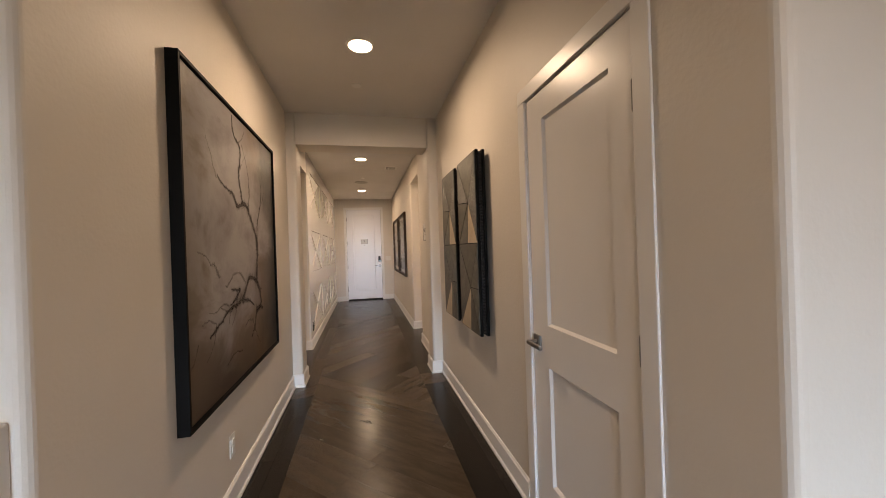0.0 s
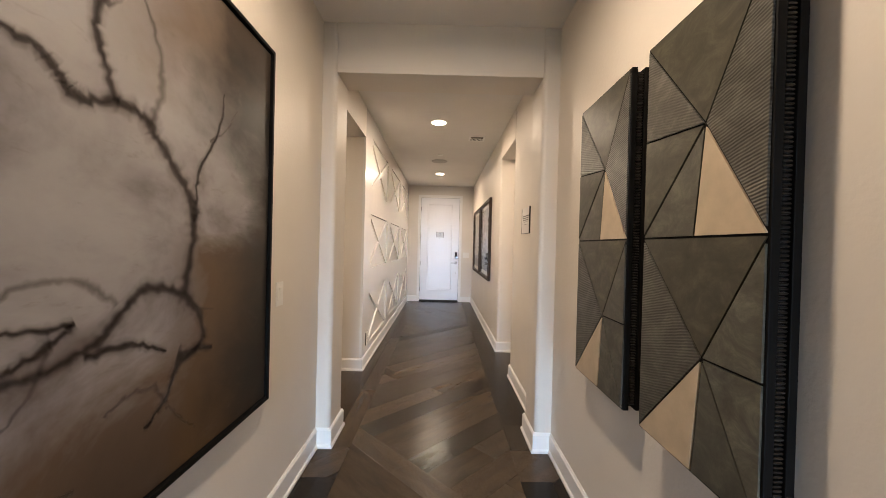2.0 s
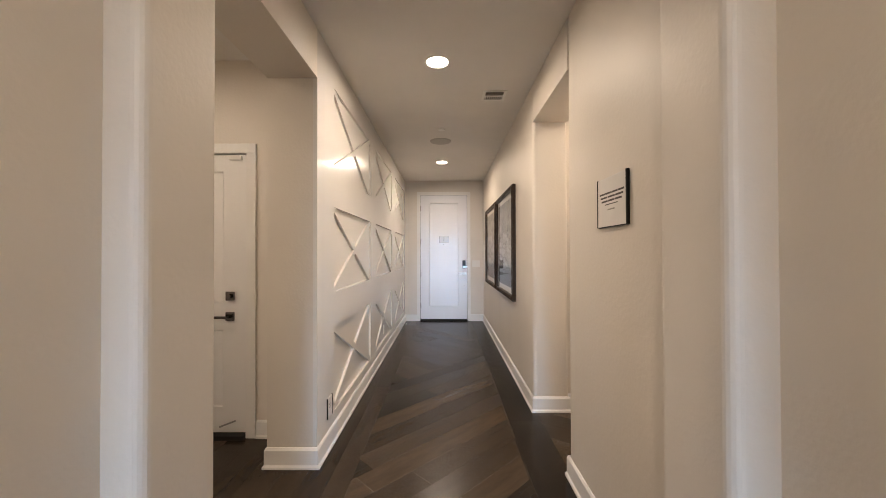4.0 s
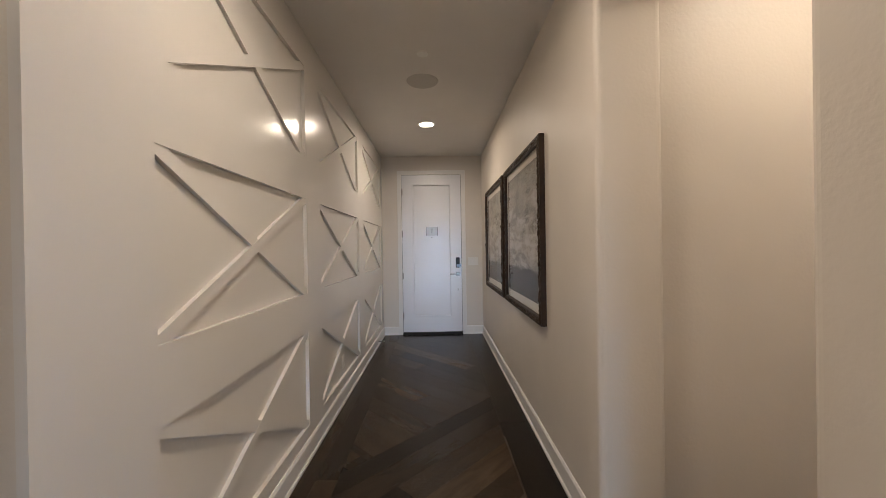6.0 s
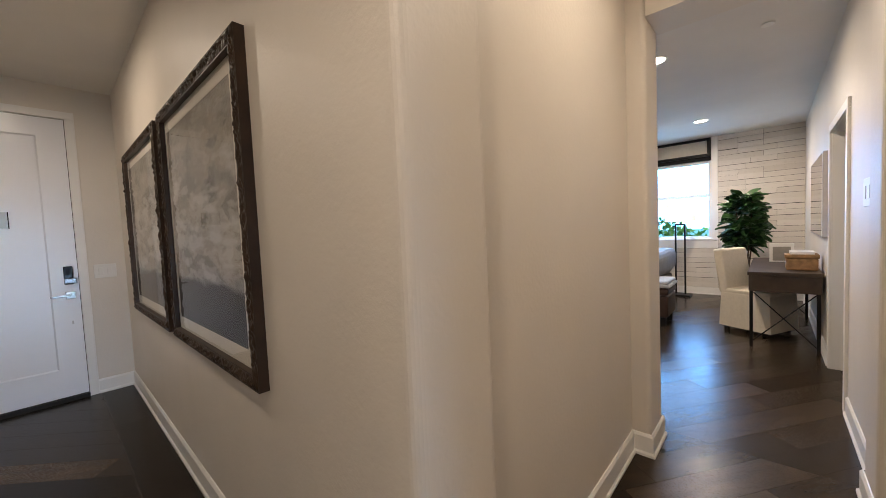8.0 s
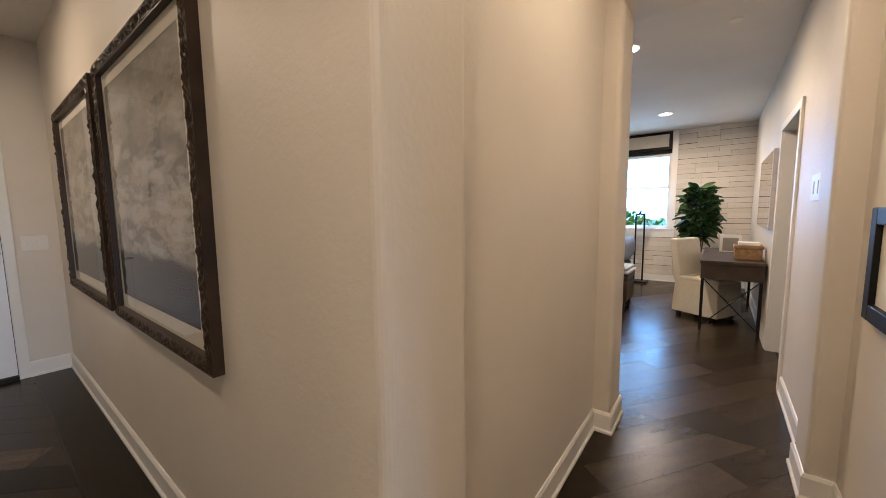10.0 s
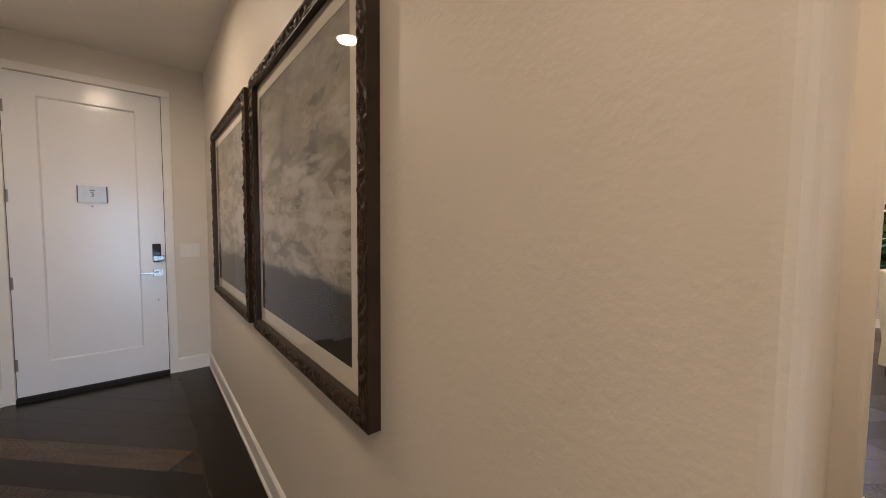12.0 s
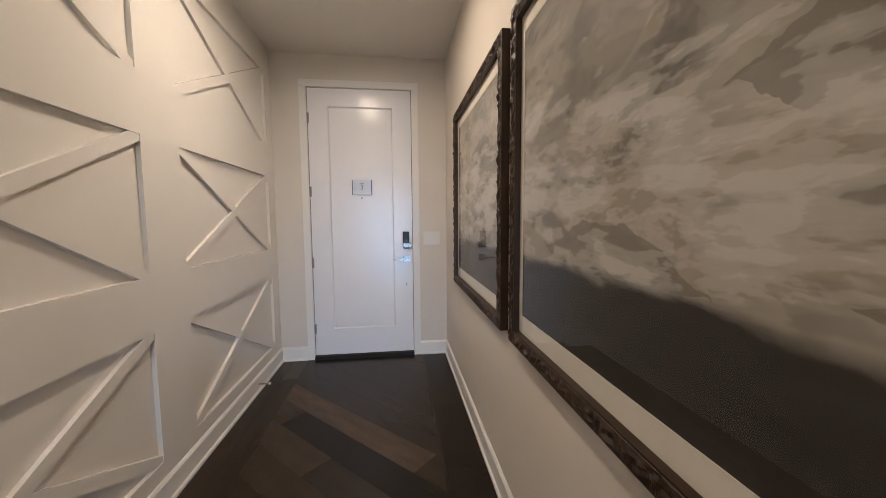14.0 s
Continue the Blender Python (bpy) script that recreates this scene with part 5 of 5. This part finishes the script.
# ---- whitewashed boards on the bedroom wall ----
far_wall = bpy.data.objects["wall_bedroom_east"]
rnd = random.Random(3)
z = 0.126
meshes = {}
row = 0
while z < CEIL - 0.01:
    h = min(0.088, CEIL - z)
    for y0, y1 in ((BED_R, WY0 - 0.09), (WY0 - 0.09, WY1 + 0.09), (WY1 + 0.09, 12.1)):
        if y0 == WY0 - 0.09 and z + h > WZ0 - 0.155:
            continue
        y = y0
        while y < y1 - 0.01:
            l = min(rnd.choice((0.32, 0.48, 0.7)), y1 - y)
            if y1 - y - l < 0.15:
                l = y1 - y
            key = (round(l, 3), round(h, 3))
            if key not in meshes:
                bm = box(-0.016, 0.0, 0.0012, l - 0.0012, 0.0024, h - 0.0024)
                me = bpy.data.meshes.new("board")
                bm.to_mesh(me)
                bm.free()
                me.materials.append(WHITEWASH)
                meshes[key] = me
            ob = new("board", meshes[key])
            ob.parent = far_wall
            ob.location = (FAR - rnd.uniform(0, 0.004), y, z + rnd.uniform(-0.0035, 0.0035))
            y += l
    z += h

# ---- floor planks ----
floor = bpy.data.objects["floor"]
rnd = random.Random(11)
FX0, FX1 = -0.515, 0.535


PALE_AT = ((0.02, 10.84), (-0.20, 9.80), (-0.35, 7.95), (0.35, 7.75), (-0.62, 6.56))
DARK_AT = ((-0.10, 10.70), (-0.30, 8.20), (0.58, 8.18), (0.69, 11.21), (0.30, 9.22), (0.66, 7.0), (0.66, 9.6))


grey = random.Random(4)


def holds(pts, p):
    """Whether a convex ring holds a point."""
    side = [(b[0] - a[0]) * (p[1] - a[1]) - (b[1] - a[1]) * (p[0] - a[0]) for a, b in zip(pts, pts[1:] + pts[:1])]
    return min(side) > 0 or max(side) < 0


def plank(pts, along, wood=None):
    """One plank with eased edges: its own x runs along the grain."""
    if wood is None:
        # Lightened planks fill the first hall and thin out towards y = 7.3.
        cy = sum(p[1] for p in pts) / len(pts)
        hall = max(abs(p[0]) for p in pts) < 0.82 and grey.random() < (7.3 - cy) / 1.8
        wood = PLANK_LIT if hall else PLANK_DARK if any(holds(pts, p) for p in DARK_AT) else PLANK_LIGHT if any(holds(pts, p) for p in PALE_AT) else PLANK
    pts = inset(pts, 0.0002)
    if len(pts) < 3:
        return
    cx, cy = sum(p[0] for p in pts) / len(pts), sum(p[1] for p in pts) / len(pts)
    a = math.atan2(along[1], along[0])
    loc = [((p[0] - cx) * math.cos(a) + (p[1] - cy) * math.sin(a), -(p[0] - cx) * math.sin(a) + (p[1] - cy) * math.cos(a)) for p in pts]
    top = inset(loc, 0.0009)
    if len(top) != len(loc):
        top = loc
    area = sum(p[0] * q[1] - q[0] * p[1] for p, q in zip(loc, loc[1:] + loc[:1]))
    if area < 0:
        loc = loc[::-1]
    ta = sum(p[0] * q[1] - q[0] * p[1] for p, q in zip(top, top[1:] + top[:1]))
    if ta < 0:
        top = top[::-1]
    n = len(loc)
    # line both loops up
    k0 = min(range(n), key=lambda k: (top[k][0] - loc[0][0]) ** 2 + (top[k][1] - loc[0][1]) ** 2)
    top = top[k0:] + top[:k0]
    vs = [(x, y, -0.008) for x, y in loc] + [(x, y, -0.0008) for x, y in loc] + [(x, y, 0.0) for x, y in top]
    fs = [tuple(range(2 * n, 3 * n))]
    for k in range(n):
        j = (k + 1) % n
        fs += [(k, j, n + j, n + k), (n + k, n + j, 2 * n + j, 2 * n + k)]
    me = bpy.data.meshes.new("plank")
    me.from_pydata(vs, [], fs)
    me.materials.append(wood)
    ob = new("plank", me)
    ob.parent = floor
    ob.matrix_basis = pose(cx, cy, 0, 0, 0, math.degrees(a))


def lay(region, along, width, length, phase=0.0, wood=None):
    """Planks of a width along a direction, over a convex region given as half-planes and a bounding ring."""
    ring, cuts = region
    l = math.hypot(*along)
    d = (along[0] / l, along[1] / l)
    n = (-d[1], d[0])
    us = [p[0] * d[0] + p[1] * d[1] for p in ring]
    vs = [p[0] * n[0] + p[1] * n[1] for p in ring]
    v = math.floor((min(vs) - phase) / width) * width + phase
    while v < max(vs):
        u = min(us) - rnd.uniform(0, length)
        while u < max(us):
            L = length * rnd.uniform(0.75, 1.2)
            quad = [(u * d[0] + v * n[0], u * d[1] + v * n[1]), ((u + L) * d[0] + v * n[0], (u + L) * d[1] + v * n[1]),
                    ((u + L) * d[0] + (v + width) * n[0], (u + L) * d[1] + (v + width) * n[1]), (u * d[0] + (v + width) * n[0], u * d[1] + (v + width) * n[1])]
            for nn, cc in cuts:
                quad = clip(quad, nn, cc) if quad else quad
            if len(quad) >= 3:
                ar = abs(sum(p[0] * q[1] - q[0] * p[1] for p, q in zip(quad, quad[1:] + quad[:1]))) / 2
                if ar > 0.002:
                    plank(quad, d, wood)
            u += L
        v += width


def rect(x0, x1, y0, y1):
    return [(x0, y0), (x1, y0), (x1, y1), (x0, y1)], [((1, 0), x0), ((-1, 0), -x1), ((0, 1), y0), ((0, -1), -y1)]


K1, K2 = 5.50, 9.10
Y1, Y2 = 5.44, 5.75
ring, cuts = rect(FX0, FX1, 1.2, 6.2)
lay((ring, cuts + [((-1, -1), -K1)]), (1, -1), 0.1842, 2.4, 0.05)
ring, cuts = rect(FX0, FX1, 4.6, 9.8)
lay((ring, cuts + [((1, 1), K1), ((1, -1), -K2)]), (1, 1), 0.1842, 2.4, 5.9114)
lay(rect(-0.73, FX0, Y1, Y2), (1, 1), 0.1842, 1.3, 5.9114)
lay(rect(FX1, 0.775, Y1, Y2), (1, 1), 0.1842, 1.3, 5.9114)
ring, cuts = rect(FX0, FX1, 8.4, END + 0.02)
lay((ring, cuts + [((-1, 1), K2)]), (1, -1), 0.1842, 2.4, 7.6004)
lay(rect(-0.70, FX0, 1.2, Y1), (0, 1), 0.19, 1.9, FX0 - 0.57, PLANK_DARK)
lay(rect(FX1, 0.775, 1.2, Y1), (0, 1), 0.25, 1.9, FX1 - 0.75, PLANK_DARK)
lay(rect(-0.80, FX0, Y2, END + 0.02), (0, 1), 0.29, 1.6, FX0 - 0.58)
lay(rect(FX1, 0.80, Y2, END + 0.02), (0, 1), 0.27, 1.6, FX1 - 0.81)
lay(rect(-2.6, -0.80, 5.3, 7.55), (0, 1), 0.19, 1.5)
lay(rect(0.80, 2.9, 6.95, 8.06), (1, -0.7), 0.19, 1.4)
lay(rect(2.9, 8.2, 7.0, 10.0), (1, -0.7), 0.19, 1.4)
structure("floor_living", box(-4.5, 4.5, -5.1, 1.2, -0.008, 0.0), PLANK, "dark oak floor of the living room")
lay(rect(-2.0, -0.70, 1.2, 2.8), (0, 1), 0.19, 1.5)
lay(rect(0.775, 2.0, 1.2, 2.42), (0, 1), 0.19, 1.5)
